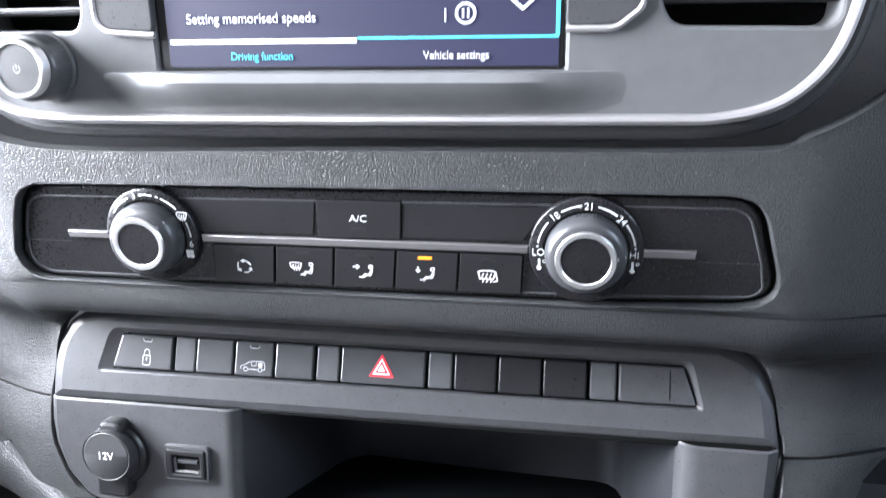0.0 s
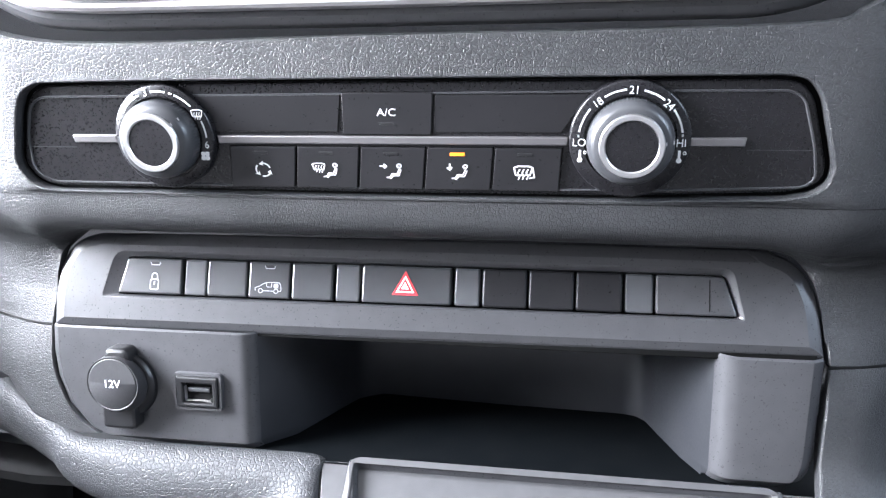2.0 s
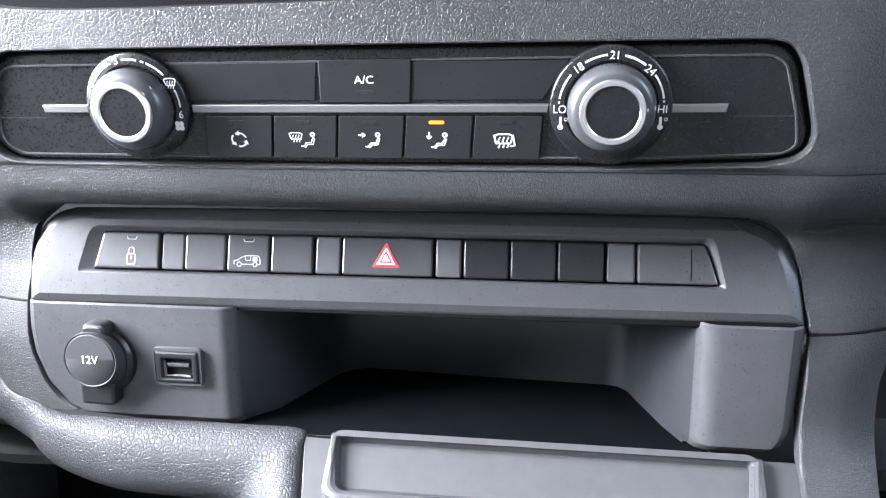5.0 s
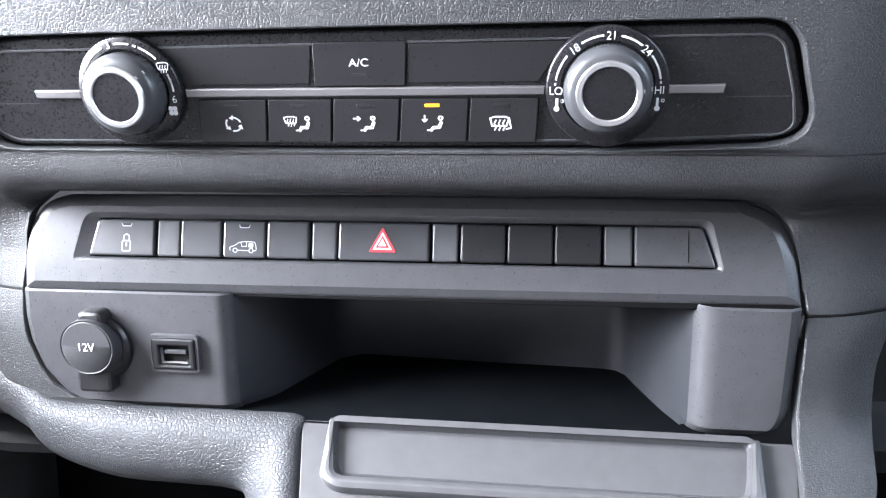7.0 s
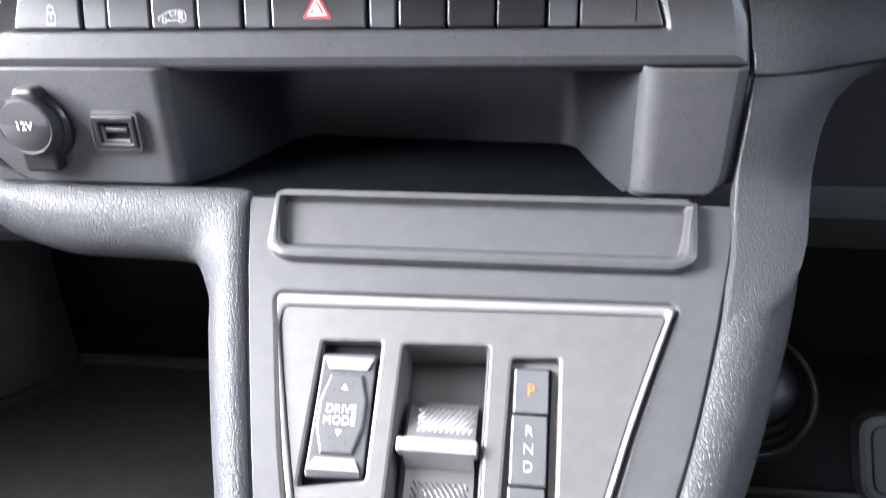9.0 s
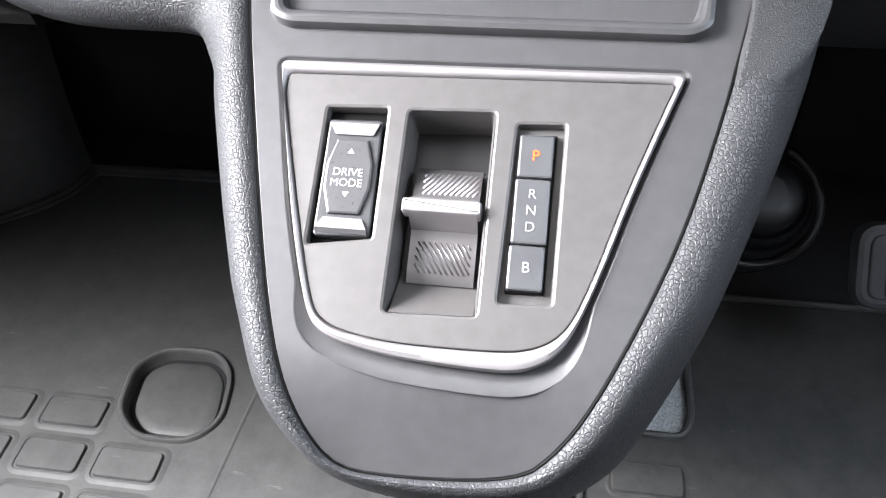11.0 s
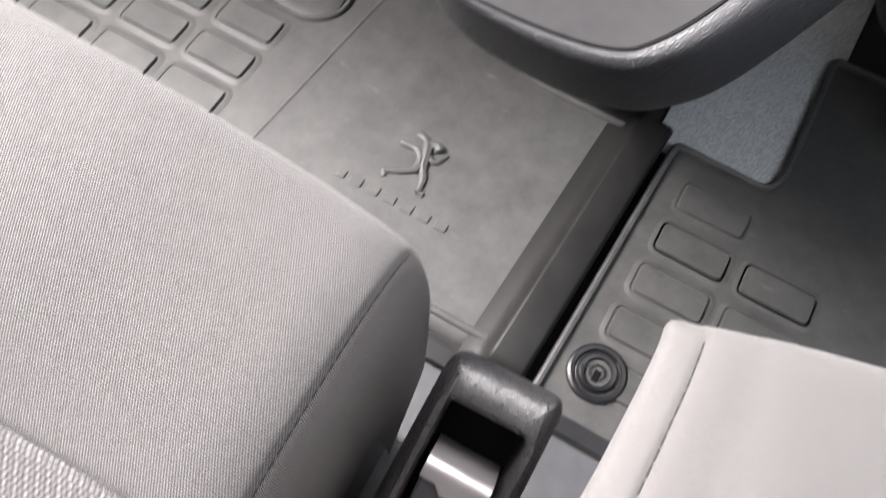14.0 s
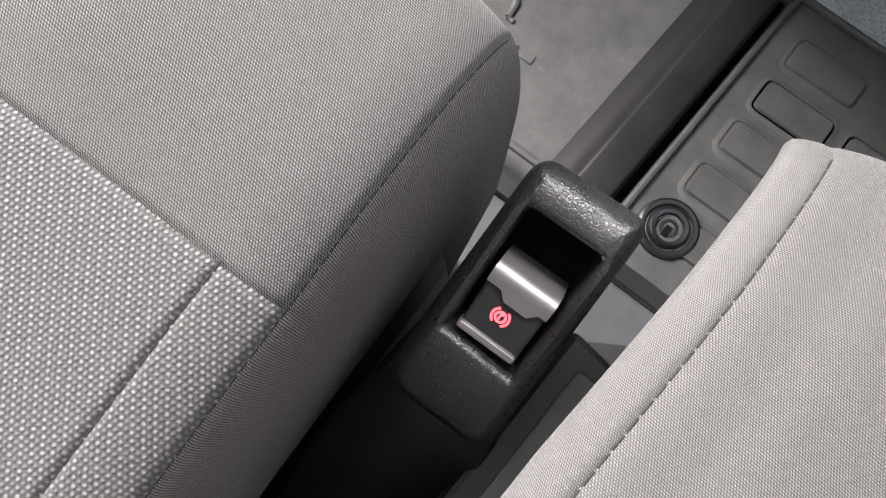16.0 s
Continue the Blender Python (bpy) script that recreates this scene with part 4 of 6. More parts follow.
def switch(u0, u1, mat=SWITCH, name="switch", top=0.0019, w0=0.0, w1=0.0):
    o = rounded([(u0 - w0, -0.0004), (u1 + w1, -0.0004), (u1, 0.0186), (u0, 0.0186)], 0.0018, 3)
    return part(name, slab(ST, inset(o, 0.0003), top, 0.005, 0.0010), mat, strip)


lock = switch(-0.1520, -0.1207, SWITCH, "switch", 0.0019, 0.0045, 0)
led = part("indicator", slab(ST, rounded([(-0.1381, 0.0147), (-0.1334, 0.0147), (-0.1330, 0.0166), (-0.1385, 0.0166)], 0.0006, 3), 0.0021, 0.0005, 0.0001), BLACK, lock)
part("edge", stroke(ST, [(-0.1384, 0.0162), (-0.1379, 0.0149), (-0.1336, 0.0149), (-0.1331, 0.0162)], 0.0004, 0.0022), GREY, led)
body = rect(-0.1380, 0.0022, -0.1336, 0.0074, 0.0009, 3)
bm = stroke(ST, body + body[:1], 0.0006, 0.0022)
stroke(ST, [(-0.1373, 0.0074), (-0.1373, 0.0092), *arc(-0.1358, 0.0092, 0.0015, 180, 0, 8), (-0.1343, 0.0074)], 0.0006, 0.0022, bm)
stroke(ST, [(-0.1358, 0.0062), (-0.1358, 0.0048)], 0.0008, 0.0022, bm)
part("padlock_symbol", bm, GREY, lock)
switch(-0.1203, -0.1076, SPACER, "spacer", 0.0008)
switch(-0.1072, -0.0853)
door = switch(-0.0849, -0.0625)
led = part("indicator", slab(ST, rounded([(-0.0758, 0.0147), (-0.0710, 0.0147), (-0.0706, 0.0166), (-0.0762, 0.0166)], 0.0006, 3), 0.0021, 0.0005, 0.0001), BLACK, door)
part("edge", stroke(ST, [(-0.0761, 0.0162), (-0.0756, 0.0149), (-0.0712, 0.0149), (-0.0707, 0.0162)], 0.0004, 0.0022), GREY, led)
outline = [(-0.0806, 0.0036), (-0.0808, 0.0050), (-0.0784, 0.0060), (-0.0752, 0.0077), (-0.0690, 0.0079), (-0.0676, 0.0068), (-0.0672, 0.0040), (-0.0684, 0.0036)]
bm = stroke(ST, smooth_path(outline, 4), 0.00045, 0.0022)
stroke(ST, [(-0.0766, 0.0036), (-0.0712, 0.0036)], 0.00045, 0.0022, bm)
for u in (-0.0780, -0.0698):
    stroke(ST, arc(u, 0.0036, 0.0011, 0, 360, 12), 0.00045, 0.0022, bm)
stroke(ST, [(-0.0752, 0.0076), (-0.0746, 0.0056), (-0.0722, 0.0056), (-0.0722, 0.0077)], 0.0004, 0.0022, bm)
bm.faces.new([bm.verts.new(ST(u, v, 0.0022)) for u, v in rect(-0.0712, 0.0050, -0.0686, 0.0074, 0.0008, 3)])
part("van_symbol", bm, GREY, door)
switch(-0.0621, -0.0401)
switch(-0.0396, -0.0264, SPACER, "spacer", 0.0008)
hazard = switch(-0.0258, 0.0196)
tri = lambda k: [(-0.0035 - 0.0068 * k, 0.0040 + 0.0042 * (1 - k)), (-0.0035 + 0.0068 * k, 0.0040 + 0.0042 * (1 - k)), (-0.0035, 0.0040 + 0.0042 * (1 - k) + 0.0122 * k)]
bm = slab(ST, rounded(tri(1.0), 0.0006, 2), 0.0022, 0.0006, 0.0001)
mark = part("warning_triangle", bm, RED, hazard, "red warning triangle")
part("inlay", slab(ST, rounded(tri(0.70), 0.0003, 2), 0.0024, 0.0006, 0.0001), WHITE, mark)
part("core", slab(ST, rounded(tri(0.50), 0.0003, 2), 0.0026, 0.0006, 0.0001), RED, mark)
part("inlay", slab(ST, rounded(tri(0.30), 0.0002, 2), 0.0028, 0.0006, 0.0001), WHITE, mark)
switch(0.0203, 0.0335, SPACER, "spacer", 0.0008)
for u0, u1 in ((0.0341, 0.0562), (0.0565, 0.0785), (0.0788, 0.1008)):
    switch(u0, u1, KEY, "blank_switch")
switch(0.1014, 0.1152, SPACER, "spacer", 0.0008)
end = switch(0.1156, 0.1467, TRIM, "end_blank", 0.0016, 0, 0.0063)
part("groove", stroke(ST, [(0.1400, 0.0020), (0.1400, 0.0165)], 0.0005, 0.0018), GAP, end)

# ---- storage panel with pocket ----
storage = thing("storage_panel", (-0.066, 0.334, 0.535), "charcoal plastic panel with an open storage pocket", "storage panel")


def face_left(v):
    rows = [(0.046, -0.1888), (0.0325, -0.1896), (0.0189, -0.1883), (0.0039, -0.1830), (-0.0079, -0.1726), (-0.0125, -0.162), (-0.0148, -0.150), (-0.0155, -0.130), (-0.017, -0.100)]
    for (z1, y1), (z0, y0) in zip(rows, rows[1:]):
        if v >= z0:
            return y0 + (y1 - y0) * (v - z0) / (z1 - z0)
    return -0.100


def face_right(v):
    rows = [(0.046, 0.1882), (0.0, 0.1868), (-0.0063, 0.1860), (-0.0115, 0.1825), (-0.0156, 0.1770), (-0.0175, 0.168), (-0.018, 0.160)]
    for (z1, y1), (z0, y0) in zip(rows, rows[1:]):
        if v >= z0:
            return y0 + (y1 - y0) * (v - z0) / (z1 - z0)
    return 0.160


bm = bmesh.new()
rows = []
for v in (0.0468, 0.0458, 0.043, 0.0325, 0.026, 0.0189, 0.011, 0.0039, -0.002, -0.0079, -0.0112, -0.0117, -0.0154, -0.0159, -0.0172):
    a, b = face_left(v), face_right(v)
    d = {-0.0117: -0.0004, -0.0154: -0.0040, -0.0159: -0.0052, -0.0172: -0.009}.get(v, 0.0)
    d = -0.0012 if v > 0.046 else d
    row = [(a, d - 0.007), (a, d - 0.0036), (a + 0.0003, d - 0.0032), (a + 0.0046, d - 0.0001), (a + 0.0065, d)]
    row += [(a + (-0.08650 - a) * t, d) for t in (0.25, 0.5, 0.75, 1.0)]
    row += [(-0.08650 + 0.0085 * math.sin(radians(q)), d - 0.0085 * (1 - math.cos(radians(q)))) for q in (15, 30, 45, 60, 72)]
    row += [(-0.0655, -0.025), (-0.0560, -0.050), (-0.0485, -0.070), (-0.0455, -0.077), (-0.0400, -0.0815), (-0.033, -0.0865), (0.04, -0.082), (0.108, -0.080), (0.1155, -0.078), (0.1205, -0.072), (0.124, -0.060), (0.1335, -0.030), (0.1405, -0.0135)]
    row += [(0.1530 - 0.0105 * math.sin(radians(q)), d - 0.0105 * (1 - math.cos(radians(q)))) for q in (80, 65, 50, 35, 18)]
    row += [(0.1530 + (b - 0.1530) * t, d) for t in (0.0, 0.3, 0.6)]
    row += [(b - 0.008, d), (b - 0.0052, d - 0.0002), (b - 0.0003, d - 0.0036), (b, d - 0.0040), (b, d - 0.007)]
    rows.append([LO(u, v, h) for u, h in row])
strips(bm, [r[:14] for r in rows], False)
part("panel", bm, TRIM, storage, "satin charcoal plastic", 24)
bm = bmesh.new()
strips(bm, [r[27:] for r in rows], False)
part("panel", bm, TRIM, storage, "satin charcoal plastic", 24)
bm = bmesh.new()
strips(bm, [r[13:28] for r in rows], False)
part("pocket_walls", bm, POCKETSHADE, storage, "smooth pocket wall, blue-black for the shade inside", 40)
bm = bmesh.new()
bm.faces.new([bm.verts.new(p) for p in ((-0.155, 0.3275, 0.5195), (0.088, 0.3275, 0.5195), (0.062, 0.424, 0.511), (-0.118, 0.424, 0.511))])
part("pocket_floor", bm, POCKET, storage, "pocket floor, near-black for the shade inside")
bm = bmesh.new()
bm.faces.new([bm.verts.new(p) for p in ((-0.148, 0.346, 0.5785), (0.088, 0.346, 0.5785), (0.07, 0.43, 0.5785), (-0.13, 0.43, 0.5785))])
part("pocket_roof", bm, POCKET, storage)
part("backing", slab(LO, rect(-0.186, 0.0440, 0.186, 0.0490, 0.001), -0.006, 0.02, 0.0005), GAP, storage)

socket = part("power_socket", spun(LO, -0.1478, 0.0172, [(0.0172, -0.001), (0.0172, 0.0030), (0.0160, 0.0045), (0.0150, 0.0048)], 48, None, None, 0.33), BLACK, storage, "black twelve-volt socket with hinged cap")
part("cap", spun(LO, -0.1478, 0.0172, [(0.0144, 0.003), (0.0145, 0.0110), (0.0137, 0.0125), (0.0131, 0.0122), (0.0126, 0.0126), (0.0006, 0.0127)], 64, None, None, 0.33), CAPRUB, socket, "round black rubber cap")
part("tab", slab(LO, rounded([(-0.1580, -0.0045), (-0.1395, -0.0045), (-0.1395, 0.008), (-0.1580, 0.008)], 0.003), 0.0075, 0.008, 0.0018), BLACK, socket)
part("hinge", slab(LO, rounded([(-0.1550, 0.026), (-0.1400, 0.026), (-0.1410, 0.0385), (-0.1540, 0.0385)], 0.004), 0.0085, 0.009, 0.0022), BLACK, socket)
writing("lettering", "12V", LO, -0.1478, 0.0214, 0.0130, 0.0058, WHITE, socket)
usb = part("usb_port", slab(LO, rect(-0.1206, 0.0064, -0.0947, 0.0258, 0.0026), 0.0030, 0.004, 0.0014, [rect(-0.1188, 0.0080, -0.0962, 0.0244, 0.0010)]), TRIM, storage, "black usb port in a raised frame")
part("bezel", slab(LO, rect(-0.1187, 0.0081, -0.0963, 0.0243, 0.001), 0.0040, 0.0036, 0.0010, [rect(-0.1150, 0.0106, -0.0995, 0.0206, 0.0006)]), BLACK, usb)
part("slot", slab(LO, rect(-0.1155, 0.0100, -0.0990, 0.0212, 0.0006), 0.0006, 0.0006, 0.0001), GAP, usb)
bm = bmesh.new()
strips(bm, [[LO(u, v, h) for u, v in ((-0.1008, 0.0128), (-0.1002, 0.0112), (-0.1052, 0.0116), (-0.1088, 0.0116), (-0.1140, 0.0114), (-0.1143, 0.0190))] for h in (0.0034, 0.0008)], False)
part("shield", bm, SILVER, usb, "bright metal contact shield")
part("tongue", slab(LO, rect(-0.1128, 0.0160, -0.1012, 0.0180, 0.0004), 0.0026, 0.002, 0.0004), SWITCH, usb)

# ---- centre console ----
console = thing("centre_console", (0.004, 0.283, 0.40), "charcoal centre console with vinyl rim and silver-edged selector plate", "console")
PAIRS = [((-0.300, 0.090), (-0.335, 0.075)), ((-0.2903, 0.080), (-0.305, 0.066)), ((-0.2645, 0.0665), (-0.270, 0.0510)), ((-0.2435, 0.0575), (-0.2505, 0.0385)), ((-0.212, 0.0572), (-0.213, 0.0285)),
         ((-0.170, 0.0575), (-0.1740, 0.0268)), ((-0.1406, 0.0575), (-0.1530, 0.0262)), ((-0.1135, 0.0565), (-0.1400, 0.0225)), ((-0.1115, 0.0450), (-0.1312, 0.0090)), ((-0.1075, 0.0220), (-0.1265, -0.0025)), ((-0.1038, 0.0040), (-0.1222, -0.0220)),
         ((-0.0893, -0.0593), (-0.1100, -0.0660)), ((-0.0769, -0.1073), (-0.0965, -0.1098)), ((-0.0650, -0.1413), (-0.08650, -0.1460)), ((-0.0522, -0.1624), (-0.0690, -0.1670)), ((-0.0394, -0.1726), (-0.0500, -0.1795)), ((-0.0204, -0.1745), (-0.0255, -0.1852)),
         ((0.0118, -0.1728), (0.0118, -0.1868)), ((0.0319, -0.1690), (0.0385, -0.1835)), ((0.0422, -0.1627), (0.0570, -0.1755)), ((0.0555, -0.1458), (0.0775, -0.1565)), ((0.0732, -0.1110), (0.1000, -0.1130)), ((0.0903, -0.0685), (0.1185, -0.0680)),
         ((0.1048, -0.0180), (0.1370, -0.0160)), ((0.1168, 0.0339), (0.1530, 0.0380)), ((0.1188, 0.0550), (0.1600, 0.0600))]
SEAM = [(-0.1135, 0.0535)] + [p[0] for p in PAIRS[9:]]


seam = resample(smooth_path(SEAM, 8), 90)
bend = lambda v: -7.0 * max(0.0, -0.126 - v) ** 2
rim_in, rim_out = smooth_path([p[0] for p in PAIRS], 6), smooth_path([p[1] for p in PAIRS], 6)
CHR = smooth_path([(0.0902, 0.0005), (0.0718, -0.0498), (0.0604, -0.0851), (0.0521, -0.1075), (0.0450, -0.1207), (0.0367, -0.1268), (0.0233, -0.1302), (-0.0169, -0.1286), (-0.0416, -0.1246), (-0.0519, -0.1208), (-0.0594, -0.1117), (-0.0726, -0.0695), (-0.0878, -0.0020)], 5)
CHR = rounded([(0.0912, 0.0030), *CHR[1:-1], (-0.0888, 0.0008)], [0.004] + [0] * (len(CHR) - 2) + [0.004], 5)
PLT = smooth_path([(0.0853, -0.0050), (0.0685, -0.0515), (0.0572, -0.0870), (0.0495, -0.1070), (0.0436, -0.1150), (0.0358, -0.1196), (0.0221, -0.1223), (-0.0179, -0.1227), (-0.0420, -0.1198), (-0.0510, -0.1163), (-0.0575, -0.1085), (-0.0697, -0.0690), (-0.08652, -0.0075)], 5)
PLT = rounded([(0.0868, -0.0020), *PLT[1:-1], (-0.0840, -0.0055)], [0.003] + [0] * (len(PLT) - 2) + [0.003], 5)


def evened(pts, n=260):
    """Evenly spaced points, with the small kinks between the corners smoothed."""
    q = resample(pts, n)
    for _ in range(14):
        q = [p if i < 10 or i > n - 11 else tuple((a + 2 * m + c) / 4 for a, m, c in zip(q[i - 1], p, q[i + 1])) for i, p in enumerate(q)]
    return q


CHR, PLT = evened(CHR), evened(PLT)
VALLEY = [tuple(Vector(p) + (Vector(q) - Vector(p)).normalized() * (0.0016 + 0.0070 * min(1.0, max(0.0, (-p[1] - 0.100) / 0.028)))) for p, q in zip(CHR, inset(CHR, -0.01))]
part("insert", slab(lambda u, v, h: CO(u, v, h + bend(v)), [*seam], 0.0008, 0.012, 0.0010, [VALLEY], soft=CO.n), CONSOLE, console, "satin charcoal plastic")
bm = bmesh.new()
mid = [tuple((Vector(a) * 0.35 + Vector(b) * 0.65)) for a, b in zip(VALLEY, CHR)]
strips(bm, [[CO(u, v, h) for u, v in lp] for lp, h in ((inset(VALLEY, -0.0009), 0.0006), (VALLEY, 0.0), (mid, -0.0026), (inset(CHR, 0.0006), -0.0034))])
part("valley", bm, CONSOLE, console, "", 70)
bm = bmesh.new()
strips(bm, [[CO(a[0] + (b[0] - a[0]) * t, a[1] + (b[1] - a[1]) * t, h) for a, b in zip(CHR, PLT)] for t, h in ((0.0, -0.006), (0.0, 0.0004), (0.10, 0.0020), (0.40, 0.0029), (0.75, 0.0024), (0.96, 0.0010), (1.0, -0.003))])
part("silver_frame", bm, FRAME, console, "satin silver frame")
CP = CO
CO = Plane(CP(0.0, 0.0024), CP.n, CP.v)
DMB = rounded([(-0.0630, -0.0238), (-0.0366, -0.0228), (-0.0362, -0.0822), (-0.0634, -0.08652)], 0.0012)
WEL = rounded([(-0.0266, -0.0234), (0.0108, -0.0222), (0.0106, -0.1112), (-0.0270, -0.1126)], 0.0022)
PRN = rounded([(0.0212, -0.0272), (0.0410, -0.0262), (0.0402, -0.1042), (0.0190, -0.1050)], 0.0015)
DMB, WEL, PRN = [[(u, v + 0.0024) for u, v in q] for q in (DMB, WEL, PRN)]
part("selector_plate", slab(CP, inset(PLT, 0.0002), 0.0012, 0.008, 0.0006, [DMB, WEL, PRN], mouth=0.0016), PLATE, console, "warm grey textured plate")
DMB, WEL, PRN = [[(u, v - 0.0024) for u, v in q] for q in (DMB, WEL, PRN)]
SP, CO = CO, CP
bm = bmesh.new()
SECT = [(0.0, -0.002, -0.002), (0.02, 0.0005, 0.0005), (0.08, 0.0022, 0.0020), (0.20, 0.0036, 0.0030), (0.34, 0.0038, 0.0022), (0.48, 0.0030, -0.0010), (0.62, 0.0010, -0.0075), (0.76, -0.0025, -0.0165), (0.90, -0.0075, -0.0280), (1.0, -0.0145, -0.0400), (0.98, -0.0240, -0.0480), (0.80, -0.0340, -0.0540), (0.4, -0.0420, -0.0570), (-0.3, -0.046, -0.058)]
nose = lambda v: ease(min(1.0, max(0.0, (-0.095 - v) / 0.06)))
sink = lambda u, v: 0.009 * ease(min(1.0, max(0.0, (v - 0.005) / 0.05))) if u > 0 else 0.0
strips(bm, [[CO(a[0] + (b[0] - a[0]) * t, a[1] + (b[1] - a[1]) * t, h + (g - h) * nose(a[1]) - sink(*a) + bend(a[1])) for a, b in zip(rim_in, rim_out)] for t, h, g in SECT], False)
part("rim", bm, RIMGRAIN, console, "pebble-grained vinyl rim")
part("seam", tube([CO(u, v, 0.0004 + bend(v)) for u, v in seam], 0.0007, 6), GAP, console)
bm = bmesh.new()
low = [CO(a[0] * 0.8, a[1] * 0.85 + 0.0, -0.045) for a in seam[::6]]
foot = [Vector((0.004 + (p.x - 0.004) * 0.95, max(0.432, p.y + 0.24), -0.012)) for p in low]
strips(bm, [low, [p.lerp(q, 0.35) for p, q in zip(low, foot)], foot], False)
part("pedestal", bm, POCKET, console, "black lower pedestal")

# open tray above the selector plate
TRO = rounded([(-0.0985, 0.0535), (-0.0975, 0.0225), (-0.0890, 0.0172), (0.0925, 0.0180), (0.1010, 0.0235), (0.1030, 0.0540)], [0.002, 0.004, 0.005, 0.005, 0.004, 0.002], 5)
TRI = rounded([(-0.0945, 0.0508), (-0.0895, 0.0245), (0.0930, 0.0252), (0.0975, 0.0512)], [0.003, 0.004, 0.004, 0.003], 5)
tray = part("tray", slab(CO, TRO, 0.0065, 0.012, 0.0030, [TRI]), CONSOLE, console, "shallow charcoal tray")
bm = bmesh.new()
deep = lambda v: 0.0012 - max(0.0, v - 0.0265) / 0.0215 * 0.0125
loops = [[CO(u, v, 0.0058) for u, v in inset(TRI, -0.0010)], [CO(u, v, 0.0042) for u, v in TRI]]
loops += [[CO(u, v, deep(v) * k + 0.0042 * (1 - k)) for u, v in inset(TRI, d)] for d, k in ((0.0006, 0.6), (0.0016, 0.9), (0.0032, 1.0))]
strips(bm, loops, True, False, True)
part("tray_floor", bm, TRIM, tray, "", 60)

# drive mode rocker
CO = SP
part("bay", slab(CO, inset(DMB, -0.0008), -0.0045, 0.002, 0.0003), GAP, console)
rocker = part("drive_mode_switch", slab(CO, rounded([(-0.0618, -0.0292), (-0.0378, -0.0286), (-0.0370, -0.0818), (-0.0616, -0.0826)], 0.0020), 0.0008, 0.006, 0.0009), SWITCH, console, "charcoal rocker switch with silver ends")
for v0, v1, s in ((-0.0300, -0.0365, 1), (-0.0812, -0.0745, -1)):
    bm = bmesh.new()
    a = [CO(-0.0608, v0, 0.0010), CO(-0.0384, v0, 0.0010), CO(-0.0384, v0 - 0.0016 * s, 0.0030), CO(-0.0608, v0 - 0.0016 * s, 0.0030)]
    b = [CO(-0.0608, v0 - 0.0016 * s, 0.0030), CO(-0.0384, v0 - 0.0016 * s, 0.0030), CO(-0.0412, v1, 0.0016), CO(-0.0580, v1, 0.0016)]
    for q in (a, b):
        bm.faces.new([bm.verts.new(p) for p in q])
    part("end_cap", bm, CAPMETAL, rocker, "ribbed silver end")
waist = rounded([(-0.0566, -0.0385), (-0.0426, -0.0383), (-0.0392, -0.0500), (-0.0392, -0.0610), (-0.0424, -0.0728), (-0.0566, -0.0730), (-0.0600, -0.0612), (-0.0600, -0.0500)], 0.0006, 2)
part("raised_face", slab(CO, waist, 0.0022, 0.003, 0.0012), TRIM, rocker)
writing("lettering", "DRIVE", CO, -0.0498, -0.0543, 0.0024, 0.0050, WHITE, rocker, 1.0, 0.0, -0.00006)
writing("lettering", "MODE", CO, -0.0500, -0.0591, 0.0024, 0.0050, WHITE, rocker, 1.0, 0.0, -0.00006)
for v, s in ((-0.0445, 1), (-0.0642, -1)):
    bm = bmesh.new()
    bm.faces.new([bm.verts.new(CO(u, w, 0.0025)) for u, w in ((-0.0510, v - 0.0010 * s), (-0.0482, v - 0.0010 * s), (-0.0496, v + 0.0012 * s))])
    part("arrow", bm, WHITE, rocker)

# gear toggle in its well
gear = part("gear_toggle", slab(CO, inset(WEL, -0.001), -0.020, 0.002, 0.0003), BLACK, console, "silver gear toggle in a black well")
bm = bmesh.new()
strips(bm, [[CO(u, v, h) for u, v in lp] for lp, h in ((inset(WEL, -0.0004), 0.0010), (inset(WEL, 0.0008), -0.004), (inset(WEL, 0.0015), -0.020))])
part("well_wall", bm, PLATE, gear, "", 60)
bm = bmesh.new()
strips(bm, [[CO(u, v, h) for u in (-0.0250, 0.0095)] for v, h in ((-0.0905, -0.019), (-0.1000, -0.012), (-0.1085, -0.004), (-0.1125, 0.0004))], False)
part("ramp", bm, PLATE, gear)
bm = bmesh.new()
xs2 = [-0.0215 + 0.029 * i / 6 for i in range(7)]
strips(bm, [[CO(u, v, h) for u in xs2] for v, h in ((-0.0440, -0.018), (-0.0455, -0.0105), (-0.0490, -0.0075), (-0.0600, -0.0035), (-0.0650, -0.0020))], False)
part("upper_pad", bm, DARKMETAL, gear, "ribbed gunmetal pad")
bm = bmesh.new()
for k in range(14):
    u0 = -0.0245 + k * 0.0024
    a, b = (max(u0, -0.0175), -0.0595), (min(u0 + 0.008, 0.0065), -0.0490)
    if u0 < -0.0175:
        a = (-0.0175, -0.0595 + (-0.0175 - u0) * 1.31)
    if u0 + 0.008 > 0.0065:
        b = (0.0065, -0.0490 - (u0 + 0.008 - 0.0065) * 1.31)
    if a[1] < b[1]:
        pa, pb = CO(a[0], a[1], -0.0037 + (a[1] + 0.0595) * -0.30), CO(b[0], b[1], -0.0037 + (b[1] + 0.0595) * -0.36)
        tube([pa, pb], 0.00050, 5, bm)
part("rib", bm, SILVER, gear)
bm = bmesh.new()
strips(bm, [[CO(u, v, h) for u in xs2] for v, h in ((-0.0640, -0.004), (-0.0636, 0.0030), (-0.0650, 0.0048), (-0.0680, 0.0050), (-0.0700, 0.0038), (-0.0718, -0.002), (-0.0740, -0.0090))], False)
